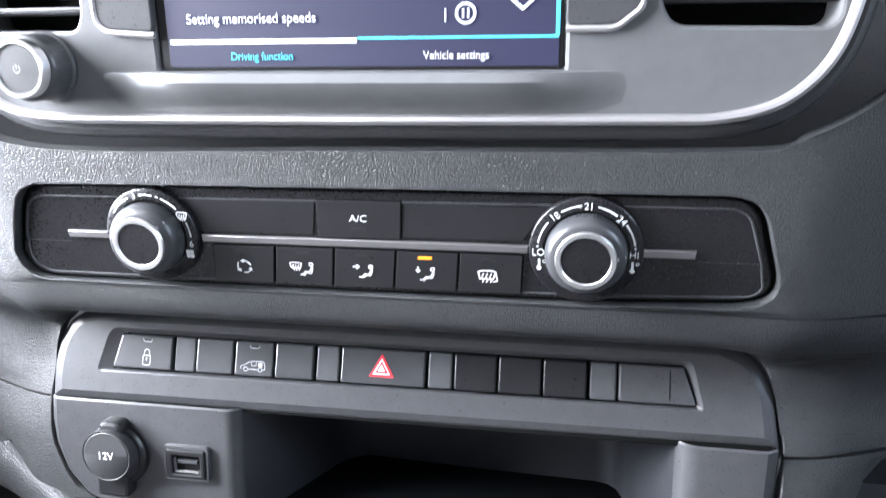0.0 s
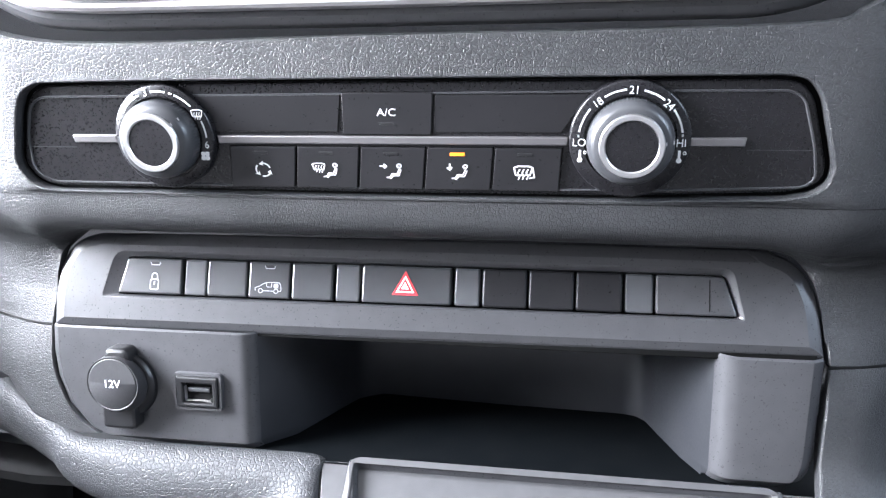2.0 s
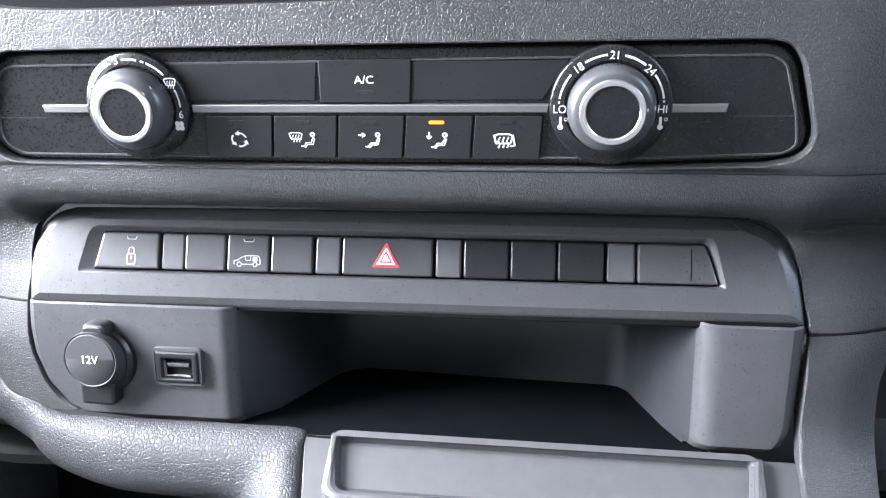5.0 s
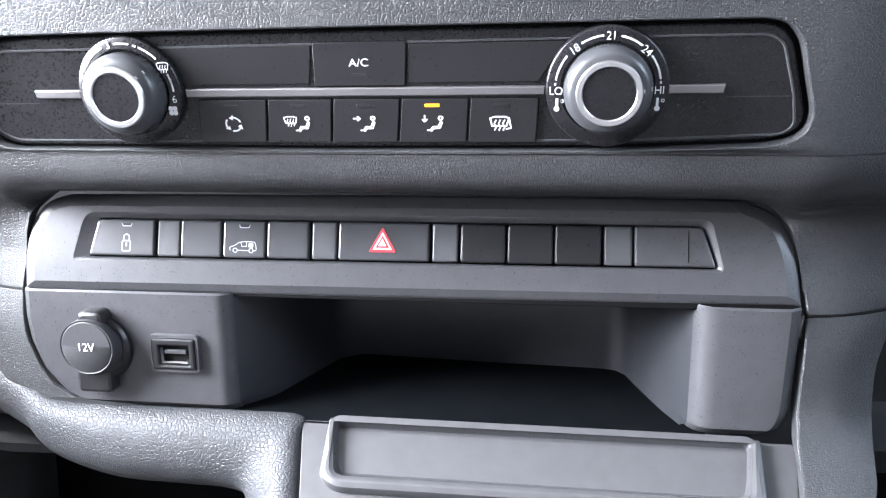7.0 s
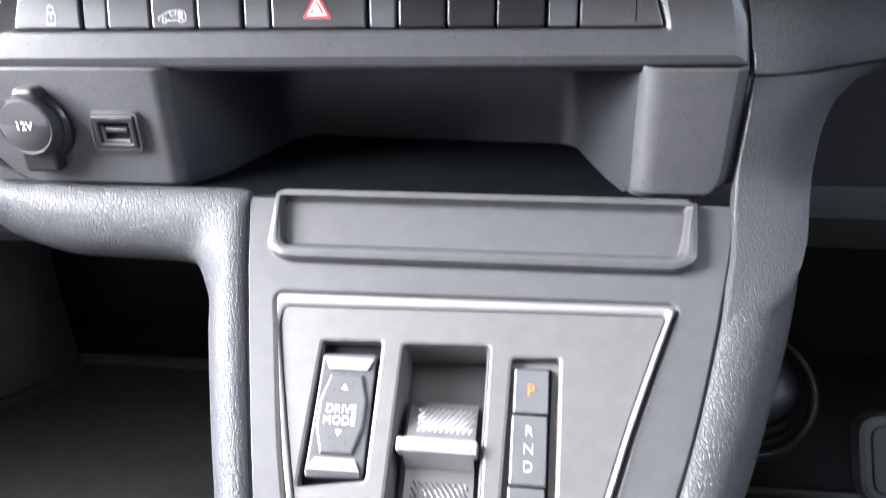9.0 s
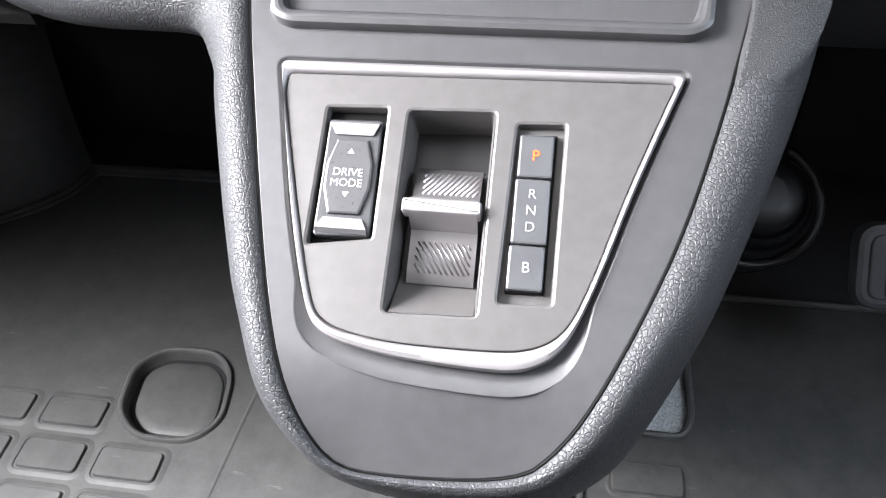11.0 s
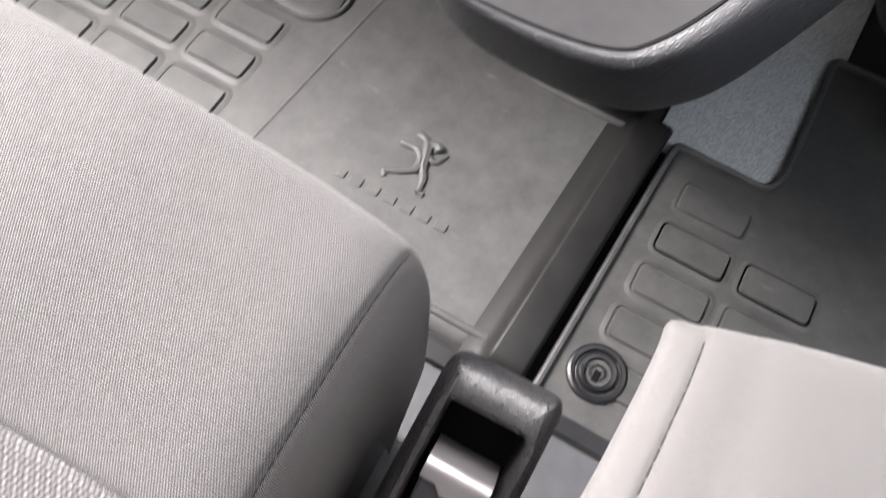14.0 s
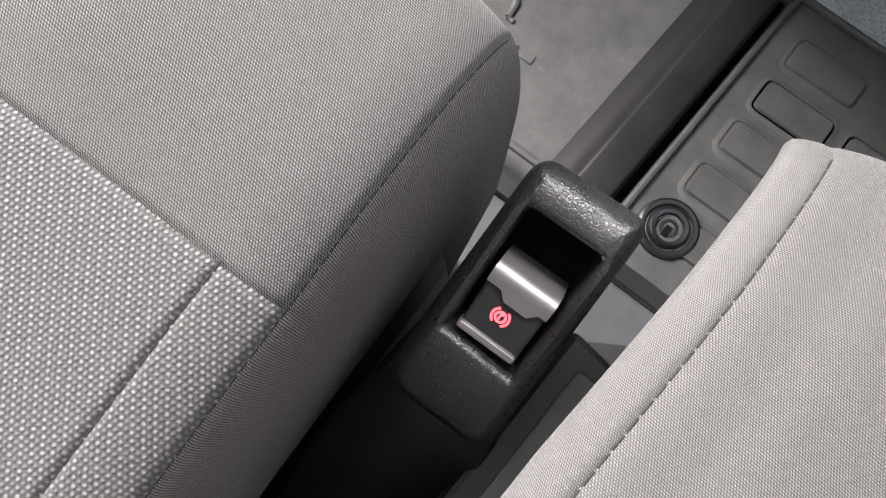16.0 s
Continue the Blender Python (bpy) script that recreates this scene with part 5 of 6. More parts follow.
part("lever", slab(CO, rect(-0.0245, -0.0702, 0.0090, -0.0640, 0.0012), 0.0050, 0.009, 0.0018, (), bm), SILVER, gear, "satin silver lever edge")
bm = bmesh.new()
strips(bm, [[CO(u, v, h) for u in xs2] for v, h in ((-0.0705, -0.004), (-0.0740, -0.0095), (-0.0780, -0.0108), (-0.0920, -0.0112), (-0.0970, -0.0130), (-0.0985, -0.018))], False)
part("lower_pad", bm, DARKMETAL, gear, "ribbed gunmetal pad")
bm = bmesh.new()
for k in range(14):
    u0 = -0.0275 + k * 0.0024
    a, b = (max(u0, -0.0185), -0.0790), (min(u0 + 0.009, 0.0052), -0.0925)
    if u0 < -0.0185:
        a = (-0.0185, -0.0790 - (-0.0185 - u0) * 1.5)
    if u0 + 0.009 > 0.0052:
        b = (0.0052, -0.0925 + (u0 + 0.009 - 0.0052) * 1.5)
    if a[1] > b[1]:
        tube([CO(a[0], a[1], -0.0106), CO(b[0], b[1], -0.0110)], 0.00042, 5, bm)
part("rib", bm, DARKMETAL, gear)

# gear position keys
part("bay", slab(CO, inset(PRN, -0.0008), -0.0035, 0.002, 0.0003), PLATE, console)
display2 = part("gear_display", slab(CO, rounded([(0.0224, -0.0306), (0.0382, -0.0300), (0.0374, -0.0998), (0.0212, -0.1003)], 0.0008), -0.0018, 0.002, 0.0004), GAP, console, "black gear position column")
for u0, v0, u1, v1, text in ((0.0222, -0.0505, 0.0370, -0.0312, "P"), (0.0219, -0.0796, 0.0368, -0.0511, "RND"), (0.0216, -0.0992, 0.0365, -0.0802, "B")):
    k = part("key", slab(CO, rect(u0, v0, u1, v1, 0.0012), 0.0006, 0.004, 0.0010), SPACER, display2)
    um = (u0 + u1) / 2
    if text == "RND":
        for i, ch in enumerate("RND"):
            writing("letter", ch, CO, um, -0.0580 - 0.0072 * i, 0.0008, 0.0060, GREY, k, 1.0, 0.0, -0.00006)
    else:
        writing("letter", text, CO, um, (v0 + v1) / 2, 0.0008, 0.0064, PGLOW if text == "P" else GREY, k, 1.0, 0.0, 0.00010 if text == "P" else -0.00006)

CO = CP

# ---- floor mats ----
mat = thing("floor_mat", (-0.2, 0.25, 0.0), "dark grey moulded rubber mat over the passenger and middle footwell", "floor mat")
MATO = rounded([(-0.88, 0.135), (0.046, 0.135), (0.050, 0.25), (0.062, 0.4035), (-0.062, 0.4035), (-0.092, 0.430), (-0.190, 0.446), (-0.235, 0.56), (-0.250, 0.745), (-0.44, 0.746), (-0.598, 0.744), (-0.607, 0.704), (-0.634, 0.668), (-0.697, 0.622), (-0.88, 0.55)], [0.01, 0.004, 0.004, 0.008, 0.012, 0.01, 0.02, 0.03, 0.01, 0.01, 0.012, 0.02, 0.02, 0.02, 0.01])
OVAL = rounded([(-0.391, 0.372), (-0.360, 0.3440), (-0.300, 0.3440), (-0.2745, 0.372), (-0.2830, 0.432), (-0.310, 0.4580), (-0.372, 0.4560), (-0.398, 0.430)], 0.018, 5)
part("sheet", slab(FL, MATO, 0.0, 0.008, 0.002, [inset(OVAL, 0.002)]), RUBBER, mat, "dark rubber sheet")
bm = bmesh.new()
strips(bm, [[FL(u, v, h) for u, v in inset(OVAL, d)] for d, h in ((-0.0030, 0.0), (-0.0022, 0.0030), (-0.0008, 0.0044), (0.0012, 0.0046), (0.0030, 0.0036), (0.0050, -0.0010), (0.0060, -0.0135), (0.0080, -0.0165), (0.0098, -0.0160), (0.0118, -0.0100), (0.0150, -0.0086), (0.022, -0.0082))], True, False, True)
part("heel_cup", bm, RUBBER, mat, "sunken oval")
part("rim", tube([FL(u, v, 0.001) for u, v in MATO], 0.0042, 8, None, True), RUBBER, mat, "rounded raised edge")
bm = bmesh.new()
strips(bm, [[(x, 0.137 - d, h) for x in (-0.88, -0.4, -0.1, 0.02, 0.046)] for d, h in ((0.0, 0.001), (0.006, 0.0), (0.013, -0.004), (0.018, -0.012), (0.020, -0.028))], False)
part("rear_roll", bm, RUBBER, mat, "edge rolling down behind")
bm = bmesh.new()
fold = smooth_path([(-0.2695, 0.14), (-0.2675, 0.175), (-0.259, 0.275), (-0.2495, 0.395), (-0.242, 0.45)], 4)
strips(bm, [[(x + d, y, h) for x, y in fold] for d, h in ((-0.0042, 0.0002), (-0.0020, 0.0012), (-0.0004, 0.0010), (0.0004, 0.0003), (0.0026, 0.0002))], False)
part("fold", bm, RUBBER, mat)


def tread(w, d):
    """A raised pad set in a shallow groove with a softly swelling edge."""
    base = rect(-w, -d, w, d, 0.0055, 4)
    out = bmesh.new()
    strips(out, [[FL(u, v, h) for u, v in inset(base, q)] for q, h in ((-0.0080, 0.0001), (-0.0042, 0.0013), (-0.0030, 0.0014), (-0.0022, 0.0003), (-0.0006, 0.0003), (0.0, 0.0028), (0.0007, 0.0036))], True, False, True)
    return out


shape = None
for col in range(5):
    for row in range(-1, 3 + (col > 0) + (col > 2)):
        at = Vector((-0.3515 - 0.0838 * col, 0.2105 + 0.0512 * row, 0.0))
        if shape is None:
            shape = part("stud", tread(0.0325, 0.0155), RUBBER, None)
            c = shape
        else:
            c = new("stud", shape.data)
        c.parent = mat
        c.location = at - Vector(mat.location)
# maker's emblem as a plain raised figure, its name as plain bars
bm = bmesh.new()
for pts, w in (([(-0.139, 0.2335), (-0.126, 0.2400), (-0.113, 0.2500), (-0.114, 0.262), (-0.124, 0.270), (-0.141, 0.2690)], (0.007, 0.009, 0.012, 0.012, 0.009, 0.006)), ([(-0.0985, 0.2300), (-0.1005, 0.243), (-0.108, 0.256), (-0.1115, 0.268), (-0.118, 0.2815), (-0.131, 0.2870)], (0.008, 0.010, 0.013, 0.014, 0.012, 0.008)),
               ([(-0.113, 0.270), (-0.101, 0.2660), (-0.0955, 0.2740), (-0.0935, 0.2800)], (0.009, 0.007, 0.005, 0.004)), ([(-0.135, 0.2280), (-0.139, 0.2330)], (0.006, 0.007)), ([(-0.092, 0.2290), (-0.0985, 0.2300)], (0.006, 0.008)),
               ([(-0.117, 0.2795), (-0.107, 0.2830), (-0.101, 0.2785)], (0.013, 0.014, 0.009))):
    path = smooth_path([FL(u, v, 0.0010) for u, v in pts], 4)
    tube(path, [w[min(len(w) - 1, i // 4)] * 0.42 for i in range(len(path))], 8, bm)
bmesh.ops.scale(bm, vec=(1, 1, 0.95), verts=bm.verts)
part("emblem", bm, RUBBER, mat, "raised maker's emblem")
for k in range(7):
    part("letter_bar", slab(FL, rect(-0.1800 + 0.0187 * k, 0.2050, -0.1670 + 0.0187 * k, 0.2145, 0.0012, 2), 0.0018, 0.004, 0.0012), RUBBER, mat)
# ridge between the mats
bm = bmesh.new()
rows = []
for y, k in ((0.112, 0.0), (0.116, 0.75), (0.126, 1.0), (0.20, 1.0), (0.30, 1.0), (0.405, 1.0), (0.418, 0.9), (0.424, 0.0)):
    c = 0.0560 + (y - 0.12) * 0.052
    rows.append([(c + dx, y, 0.001 + h * k) for dx, h in ((-0.044, 0), (-0.030, 0.0025), (-0.0225, 0.0085), (-0.0190, 0.0150), (-0.0165, 0.0170), (-0.0150, 0.0172), (0.0, 0.0160), (0.0125, 0.0142), (0.0150, 0.0125), (0.0165, 0.008), (0.0175, -0.010))])
strips(bm, rows, False)
part("ridge", bm, DARKRUBBER, mat, "raised rubber ridge", 60)

mat2 = thing("driver_mat", (0.3, 0.25, 0.0), "dark grey moulded rubber mat on the driver's side", "floor mat")
M2 = rounded([(0.084, 0.095), (0.80, 0.095), (0.80, 0.605), (0.207, 0.605), (0.2065, 0.436), (0.196, 0.412), (0.100, 0.4135), (0.097, 0.40)], [0.004, 0.01, 0.02, 0.008, 0.012, 0.014, 0.004, 0.004])
part("sheet", slab(FL, M2, -0.003, 0.008, 0.002), WORNRUBBER, mat2, "worn dusty rubber sheet, toned for the light")
part("rim", tube([FL(u, v, -0.001) for u, v in M2], 0.0040, 8, None, True), RUBBER, mat2)
worn_pad = part("tread_pad", tread(0.0335, 0.0150), WORNRUBBER, None)
pad_places = [(col, row) for col in range(3) for row in range(-1, 4 - col)]
for k, (col, row) in enumerate(pad_places):
    c = worn_pad if k == 0 else new("tread_pad", worn_pad.data)
    c.parent = mat2
    c.location = Vector((0.1530 + 0.0860 * col + 0.002 * row, 0.2105 + 0.0508 * row, -0.003 - 0.0003 * max(0, row - 1))) - Vector(mat2.location)
P2 = Plane((0.1275, 0.158, -0.003), (0, 0, 1), (0, 1, 0))
fix = part("fixing_stud", spun(P2, 0, 0, [(0.0275, 0.0), (0.0268, 0.004), (0.0245, 0.0055), (0.0215, 0.0050), (0.0200, 0.0025), (0.0190, 0.0028), (0.0175, 0.0066), (0.0160, 0.0078), (0.0130, 0.0072), (0.0118, 0.0030), (0.0090, 0.0020), (0.0080, 0.0044), (0.0055, 0.0046), (0.0045, 0.0010)], 48), BLACK, mat2, "round black fixing stud")
part("slot", slab(P2, rect(-0.003, -0.009, 0.003, 0.002, 0.001), 0.0050, 0.004, 0.0008), GAP, fix)
tagged(part("carpet_patch", slab(FL, rounded([(0.075, 0.405), (0.215, 0.400), (0.225, 0.80), (0.075, 0.80)], 0.004), -0.007, 0.004, 0.001), CARPET, None), "pale grey cut-pile carpet showing between the mats", "carpet", "", "structure")

# ---- seats ----


def seat(name, label, xs, ys, seams_x, seams_y, z0, pick, corner, shift, tuck=0.0):
    """A cushion: xs and ys are rows of place and drop; pick names the panel of each patch."""
    ob = thing(name, (xs[0][0], -0.3, 0.0), label, "seat", "front seats")

    def fine(rows, seams):
        line = [tuple(p) for p in smooth_path([Vector(r) for r in rows], 5)]
        for s in seams:
            for d in (-0.003, -0.0015, -0.0006, 0.0, 0.0006, 0.0015, 0.003):
                for i, ((a0, b0), (a1, b1)) in enumerate(zip(line, line[1:])):
                    if min(a0, a1) < s + d < max(a0, a1):
                        line.insert(i + 1, (s + d, b0 + (b1 - b0) * (s + d - a0) / (a1 - a0)))
                        break
        return line

    X, Y = fine(xs, seams_x), fine(ys, seams_y)

    def lengths(line):
        out = [0.0]
        for p, q in zip(line, line[1:]):
            out.append(out[-1] + math.dist(p, q))
        return out

    SX, SY = lengths(X), lengths(Y)

    def point(x, dx, y, dy):
        g = sum(-0.0011 * math.exp(-((x - s) / 0.0009) ** 2) for s in seams_x if (y < ys[4][0] or s in corner) and dx > -0.02 and dy > -0.04) + sum(-0.0013 * math.exp(-((y - s) / 0.0010) ** 2) for s in seams_y)
        w = 0.0016 * noise.noise(Vector((x * 14, y * 14, 3.1)))
        sx, sy = shift(x, y)
        low = tuck * max(0.0, -(dx + min(dy, 0.0)) - 0.03)
        return Vector((x + sx + low, y + sy - abs(low), z0 + dx + dy + g + w))

    groups = {}
    for i in range(len(X) - 1):
        for j in range(len(Y) - 1):
            n = pick((X[i][0] + X[i + 1][0]) / 2, (Y[j][0] + Y[j + 1][0]) / 2, (X[i][1] + X[i + 1][1]) / 2)
            groups.setdefault(n, []).append((i, j))
    for n, cells in groups.items():
        bm = bmesh.new()
        vs = {}

        def vert(i, j):
            if (i, j) not in vs:
                vs[i, j] = bm.verts.new(point(*X[i], *Y[j]))
            return vs[i, j]
        lay = bm.loops.layers.uv.new("UVMap")
        for i, j in cells:
            ids = ((i, j), (i + 1, j), (i + 1, j + 1), (i, j + 1))
            for lp, (p, q) in zip(bm.faces.new([vert(p, q) for p, q in ids]).loops, ids):
                lp[lay].uv = (SX[p], SY[q])
        part(n + "_panel", bm, DOTS if n in ("insert", "bolster") else (SIDECLOTH if n == "side" and xs[-1][1] < -0.1 else (TWILL if xs[-1][1] < -0.1 else FINETWILL)), ob, "dotted grey cloth" if n in ("insert", "bolster") else "plain grey woven cloth", 80)
    # thread along the seams
    bm = bmesh.new()
    over = Vector((0, 0, 0.0002))
    for s in seams_x:
        near = min((p for p in X if p[1] > -0.03), key=lambda p: abs(p[0] - s))
        y = -0.40
        while y < (0.0 if s in corner else seams_y[0]):
            ends = []
            for yy in (y, y + 0.0030):
                k = next(k for k in range(len(Y) - 1) if Y[k][0] <= yy <= Y[k + 1][0])
                f = (yy - Y[k][0]) / max(1e-9, Y[k + 1][0] - Y[k][0])
                ends.append(point(*near, yy, Y[k][1] + (Y[k + 1][1] - Y[k][1]) * f) + over)
            tube(ends, 0.00026, 4, bm)
            y += 0.0038
    part("stitching", bm, DARKCARPET, ob, "dark seam thread")
    x0, x1 = (xs[0][0], 0.015) if xs[-1][1] < -0.1 else (0.14, xs[-1][0])
    bm = bmesh.new()
    strips(bm, [[(x0, -0.55, z), (x1, -0.55, z), (x1, -0.02, z), (x0, -0.02, z)] for z in (-0.012, 0.36)], True, True, True)
    part("base", bm, BLACK, ob, "black seat base")
    return ob


front_y = [(-0.60, 0.01), (-0.40, 0.0), (-0.20, 0.002), (-0.11, 0.001), (-0.0865, 0.0), (-0.055, 0.0005), (-0.025, -0.004), (-0.008, -0.011), (0.001, -0.018), (0.006, -0.027), (0.0085, -0.045), (0.007, -0.08), (-0.04, -0.20)]
passenger_seat = seat("car_seat", "grey cloth passenger seat cushion with dotted woven insert",
     [(-0.52, 0.0), (-0.30, 0.0), (-0.10, -0.001), (-0.04, -0.002), (-0.01, -0.001), (0.006, -0.0005), (0.0155, -0.002), (0.0193, -0.0045), (0.0215, -0.011), (0.0228, -0.022), (0.0238, -0.05), (0.0240, -0.12), (0.0235, -0.20)],
     front_y, [0.0012, 0.0193], [-0.0865], 0.480,
     lambda x, y, d: "side" if x > 0.0193 else ("front" if y > -0.0865 else ("bolster" if x > 0.0012 else "insert")), [0.0193],
     lambda x, y: (0.0, 0.012 * (1 - math.exp(min(0.0, x - 0.022) / 0.06)) * min(1.0, max(0.0, (y + 0.07) / 0.07))))
driver_seat = seat("car_seat", "light grey woven cloth driver's seat cushion",
     [(0.130, -0.20), (0.115, -0.12), (0.098, -0.07), (0.0850, -0.034), (0.0800, -0.020), (0.0800, -0.011), (0.0830, -0.006), (0.0875, -0.003), (0.097, 0.0), (0.13, 0.004), (0.30, 0.004), (0.60, 0.0)],
     [(-0.60, 0.050), (-0.40, 0.048), (-0.20, 0.038), (-0.11, 0.028), (-0.05, 0.017), (-0.02, 0.006), (0.0, -0.005), (0.008, -0.014), (0.0125, -0.028), (0.0145, -0.045), (0.0155, -0.08), (0.017, -0.20)],
     [0.0862], [], 0.503, lambda x, y, d: "side" if x < 0.0862 or d < -0.02 else "front", [0.0862],
     lambda x, y: (0.0105 * min(1.0, max(0.0, (y + 0.09) / 0.10)), 0.012 * min(1.0, max(0.0, (x - 0.085) / 0.05)) * min(1.0, max(0.0, (y + 0.05) / 0.05))), 0.35)

# ---- parking brake ----
brake = thing("parking_brake", (0.06, -0.04, 0.2), "black grained plastic housing with electric parking brake switch", "parking brake")
EO = rounded([(-0.0158, 0.0405), (-0.0170, -0.0335), (-0.0165, -0.0600), (0.0285, -0.0600), (0.0275, -0.033), (0.0258, 0.0415)], [0.007, 0.004, 0.012, 0.012, 0.004, 0.006], 6)
crown = lambda v: -25.0 * max(0.0, v - 0.0235) ** 2 - 5.0 * max(0.0, -0.030 - v) ** 2
EH = rounded([(-0.0096, 0.0242), (-0.0090, -0.0252), (0.0186, -0.0262), (0.0190, 0.0245)], [0.003, 0.0008, 0.0008, 0.003], 5)
bm = bmesh.new()
rows = strips(bm, [[EP(u, v, min(h, 0) + crown(v)) + Vector((0, 0, -z)) for u, v in inset(EO, d)] for d, h, z in ((-0.003, -0.003, 0.30), (-0.002, -0.003, 0.06), (-0.0010, -0.003, 0.02), (-0.0004, -0.004, 0.009), (0.0004, -0.0040, 0.004), (0.0014, -0.0036, 0.0012), (0.0028, -0.0020, 0.0), (0.0046, -0.0006, 0.0), (0.0060, 0.0, 0.0))])
rows2 = strips(bm, [[EP(u, v, h) for u, v in inset(EH, d)] for d, h in ((0.0008, -0.03), (0.0, -0.004), (-0.0006, -0.0018), (-0.0018, -0.0004), (-0.0030, 0.0))])
edges = [bm.edges.get((r[i], r[(i + 1) % len(r)])) for r in (rows[-1], rows2[-1]) for i in range(len(r))]
bmesh.ops.triangle_fill(bm, use_beauty=True, use_dissolve=False, edges=edges, normal=EP.n)
part("housing", bm, GRAIN_FINE, brake, "black leather-grained plastic", 60)
part("well", slab(EP, inset(EH, -0.002), -0.022, 0.002, 0.0003), GAP, brake)
toggle = part("switch", slab(EP, rounded([(-0.0066, -0.0005), (-0.0058, -0.0228), (0.0168, -0.0236), (0.0164, -0.0005)], 0.0022), -0.0035, 0.014, 0.0012), SWITCH, brake, "dark lift switch")
bm = bmesh.new()
us = [-0.0068 + 0.0236 * i / 8 for i in range(9)]
strips(bm, [[EP(u, v - (0.0030 if 0.25 < i / 8 < 0.80 else 0.0) * (1 if k > 5 else 0), h) for i, u in enumerate(us)] for k, (v, h) in enumerate(((0.0062, -0.020), (0.0056, -0.010), (0.0046, -0.0045), (0.0030, -0.0020), (0.0010, -0.0012), (-0.0010, -0.0016), (-0.0036, -0.0022), (-0.0040, -0.0036)))], False)
part("metal_cap", bm, SILVER, toggle, "brushed silver lip", 50)
part("foot_bar", slab(EP, rect(-0.0066, -0.0232, 0.0165, -0.0200, 0.0014), -0.0018, 0.006, 0.0008), SILVER, toggle)
bm = stroke(EP, arc(0.0042, -0.0118, 0.0018, 0, 360, 18), 0.0008, -0.0031)
stroke(EP, arc(0.0042, -0.0118, 0.0031, 125, 235, 8), 0.0008, -0.0031, bm)
stroke(EP, arc(0.0042, -0.0118, 0.0031, -55, 55, 8), 0.0008, -0.0031, bm)
stroke(EP, [(0.0039, -0.0129), (0.0039, -0.0108), (0.0047, -0.0108)], 0.0007, -0.0031, bm)
part("brake_symbol", bm, REDGLOW, toggle, "glowing red brake symbol")
bm = bmesh.new()
loops = []
for v, h, w0, w1 in ((-0.040, -0.016, -0.018, 0.029), (-0.052, -0.013, -0.019, 0.030), (-0.075, -0.018, -0.022, 0.034), (-0.11, -0.032, -0.027, 0.040), (-0.18, -0.065, -0.030, 0.044)):
    loops.append([EP(w0, v, h - 0.10), EP(w0, v, h - 0.008), EP(w0 + 0.002, v, h - 0.002), EP(w0 + 0.008, v, h), EP(w1 - 0.008, v, h), EP(w1 - 0.002, v, h - 0.002), EP(w1, v, h - 0.008), EP(w1, v, h - 0.10)])
strips(bm, loops, False)
part("base", bm, BLACK, brake, "black plastic base")
# the seats and the brake housing are carried between two camera poses to fit the view
REFITTED = look((0.061, -0.076, 0.620), (-0.177, 0.269, -1.336), 3.2) @ look((0.054, -0.066, 0.646), (-0.113, 0.106, -1.340), -8.1).inverted()
SKEWED = Matrix.Translation((0.090, 0.016, 0)) @ pose(0, 0, 0, 0, 0, -1.6) @ Matrix.Translation((-0.090, -0.010, 0))
for ob, m in ((passenger_seat, REFITTED), (driver_seat, REFITTED @ SKEWED), (brake, REFITTED)):
    ob.matrix_world = m @ Matrix.Translation(ob.location)
box("cross_rail", (-0.20, 0.092, -0.012), (0.30, 0.107, 0.010), BLACK, "black seat rail cross bar", "seat rail", "")
cover = thing("seat_base_cover", (0.115, -0.12, 0.33), "black plastic cover beside the parking brake housing", "cover")
TC = Plane((0.0, 0.0, 0.332), (0, 0, 1), (0, 1, 0))
part("top", slab(TC, rounded([(0.090, -0.29), (0.140, -0.29), (0.140, -0.040), (0.096, -0.034)], 0.004), 0.0016, 0.004, 0.001), FOOTWELL, cover, "satin black top plate")
part("shell", slab(TC, rounded([(0.078, -0.30), (0.150, -0.30), (0.150, -0.030), (0.086, -0.0225)], 0.004), 0.0, 0.34, 0.003), BLACK, cover)
box("rail_shim", (-0.20, -0.10, -0.010), (0.20, 0.091, -0.004), SPACER, "pale floor strip between the seats", "floor strip", "structure")

# ---- footwells ----
arch = thing("wheel_arch_cover", (-0.6, 0.75, 0.0), "black smooth plastic cover bulging into the passenger footwell", "footwell cover")
LIP = smooth_path([(-0.88, 0.55, 0.004), (-0.78, 0.585, 0.004), (-0.697, 0.622, 0.006), (-0.634, 0.668, 0.008), (-0.609, 0.704, 0.008), (-0.600, 0.744, 0.008)], 5)
bm = bmesh.new()
strips(bm, [[(x - d * 0.5, y + d, z + h) for x, y, z in LIP] for d, h in ((0.0, 0.0), (0.004, 0.03), (0.02, 0.09), (0.06, 0.16), (0.10, 0.21), (0.13, 0.24))], False)
part("cover", bm, FOOTWELL, arch, "satin black plastic", 80)
part("mat_lip", tube([(x, y - 0.002, z + 0.004) for x, y, z in LIP], 0.006, 8), WORNRUBBER, arch, "rounded rubber edge")
part("mat_lip", tube([(-0.600, 0.744, 0.010), (-0.44, 0.747, 0.010), (-0.24, 0.747, 0.010)], 0.006, 8), WORNRUBBER, arch, "rounded rubber edge")
ledge = thing("glovebox_ledge", (-0.42, 0.40, 0.43), "grey plastic lower edge of the glovebox", "glovebox")
bm = bmesh.new()
strips(bm, [[(-0.60, y, z + 0.018), (-0.45, y, z + 0.010), (-0.335, y, z), (-0.306, y + 0.01, z - 0.006)] for y, z in ((0.42, 0.452), (0.402, 0.450), (0.398, 0.446), (0.400, 0.438), (0.42, 0.430))], False)
part("edge", bm, CONSOLE, ledge)
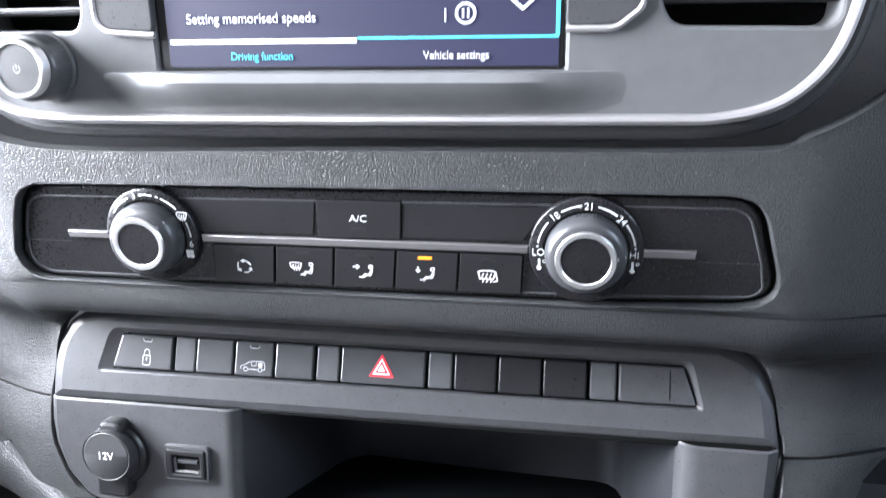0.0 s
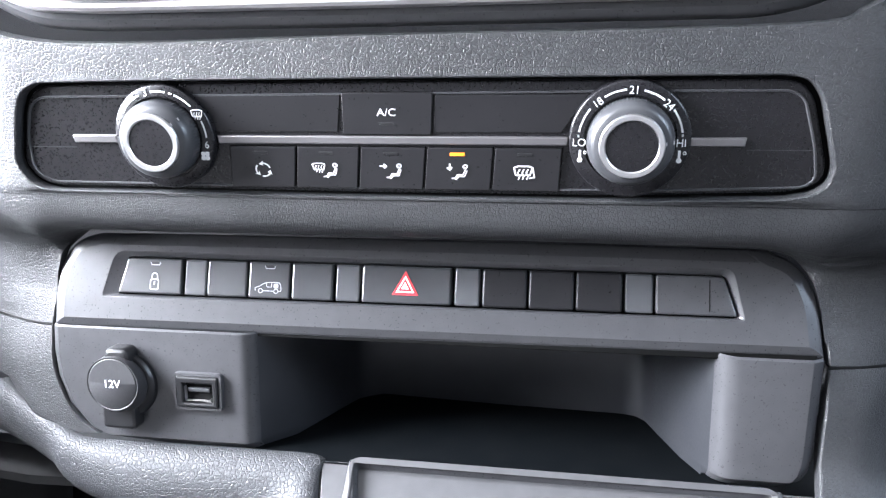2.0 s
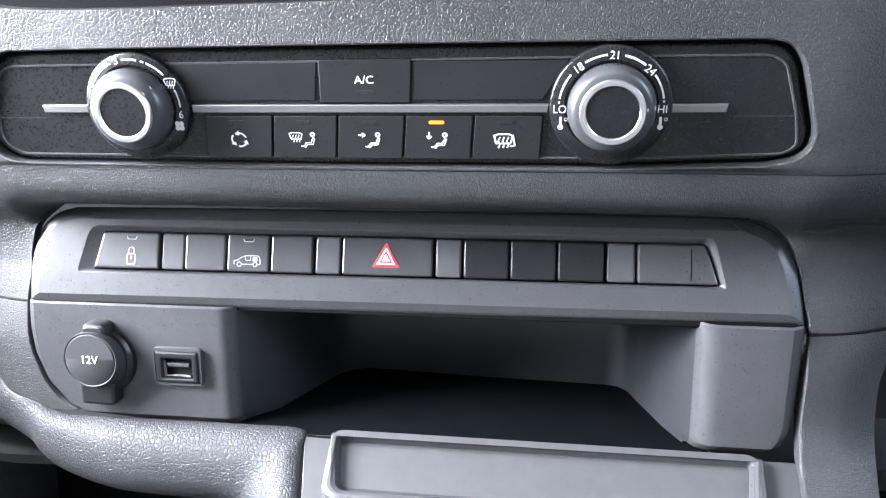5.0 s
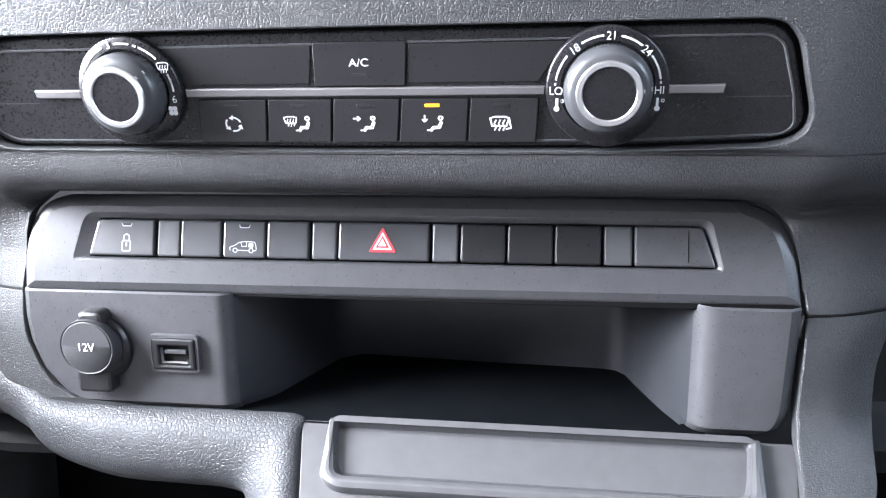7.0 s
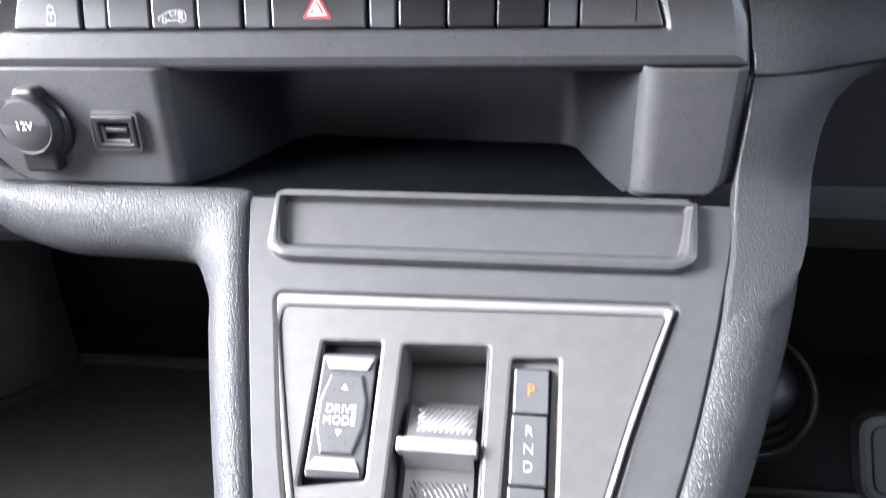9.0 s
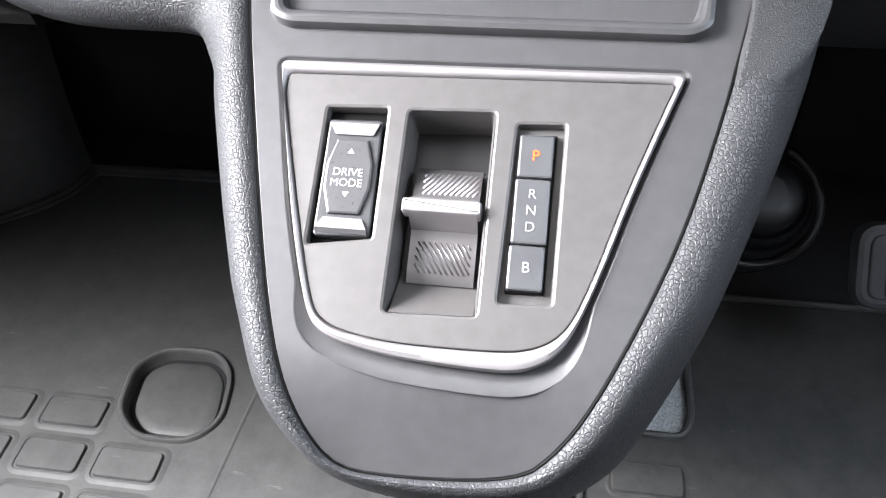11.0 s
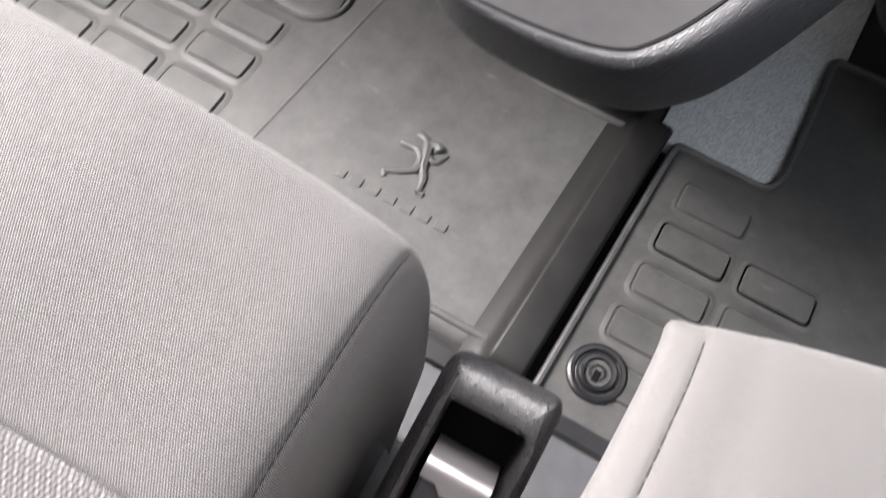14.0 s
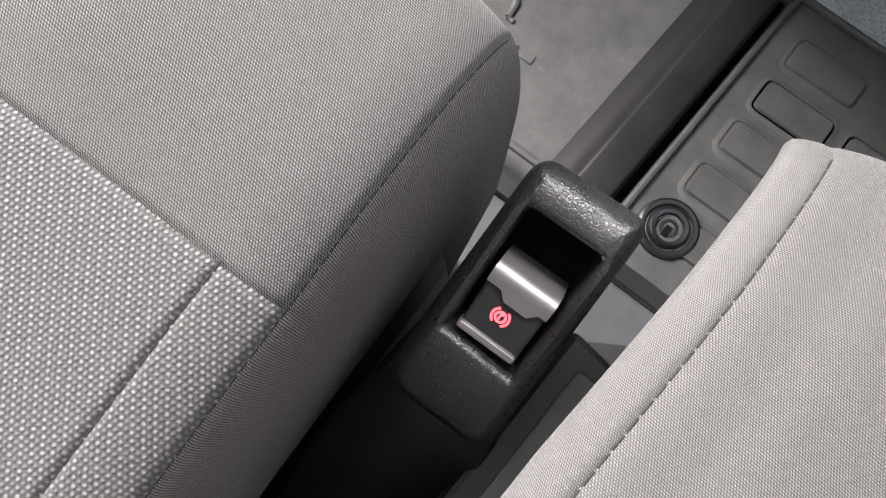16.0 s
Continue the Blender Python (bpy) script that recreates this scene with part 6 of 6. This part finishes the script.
# Unseen bulge added to keep window light off the passenger floor.
bm = bmesh.new()
strips(bm, [[(-0.80, y, z), (-0.5, y, z), (-0.40, y, z), (-0.385, y + 0.015, z), (-0.38, y + 0.05, z)] for y, z in ((0.36, 0.640), (0.28, 0.625), (0.250, 0.590), (0.245, 0.54), (0.250, 0.47), (0.275, 0.435), (0.33, 0.425), (0.45, 0.425))], False)
part("door", bm, BLACK, ledge, "unseen black bulge shading the footwell")
pedal = thing("brake_pedal", (0.36, 0.5, 0.12), "grey ribbed brake pedal on a black arm", "pedal")
PP = Plane((0.371, 0.512, 0.165), (0, -0.80, 0.60), (0, 0.60, 0.80), 0.06)
part("pad", slab(PP, rounded([(-0.047, -0.040), (0.047, -0.040), (0.047, 0.040), (-0.047, 0.040)], 0.022, 6), 0.006, 0.016, 0.006), SPACER, pedal, "grey rubber pad")
part("pad_face", slab(PP, rounded([(-0.036, -0.030), (0.036, -0.030), (0.036, 0.030), (-0.036, 0.030)], 0.012, 5), 0.0085, 0.004, 0.002), SPACER, pedal)
for k in (-0.018, 0.0, 0.018):
    part("rib", slab(PP, rect(k - 0.004, -0.026, k + 0.004, 0.026, 0.003, 3), 0.0115, 0.004, 0.002), SPACER, pedal)
part("arm", tube([(0.385, 0.53, 0.19), (0.38, 0.59, 0.32), (0.37, 0.64, 0.46)], 0.011, 8), BLACK, pedal, "black steel arm")
boot = thing("steering_shaft_boot", (0.255, 0.63, 0.13), "black rubber grommet round the steering shaft", "rubber boot")
BP = Plane((0.262, 0.632, 0.125), (0.0, -0.62, 0.78), (0, 0.78, 0.62))
bm = spun(BP, 0, 0, [(0.074, -0.03), (0.074, 0.0), (0.072, 0.005), (0.066, 0.006), (0.062, 0.002), (0.059, 0.012), (0.055, 0.017), (0.051, 0.014), (0.048, 0.030), (0.044, 0.035), (0.040, 0.031), (0.037, 0.050), (0.030, 0.054), (0.018, 0.056)], 48)
part("bellows", bm, BLACK, boot, "ringed black rubber", 60)
part("shaft", tube([(0.262, 0.63, 0.15), (0.265, 0.66, 0.30), (0.27, 0.70, 0.46)], 0.018, 12), GAP, boot)
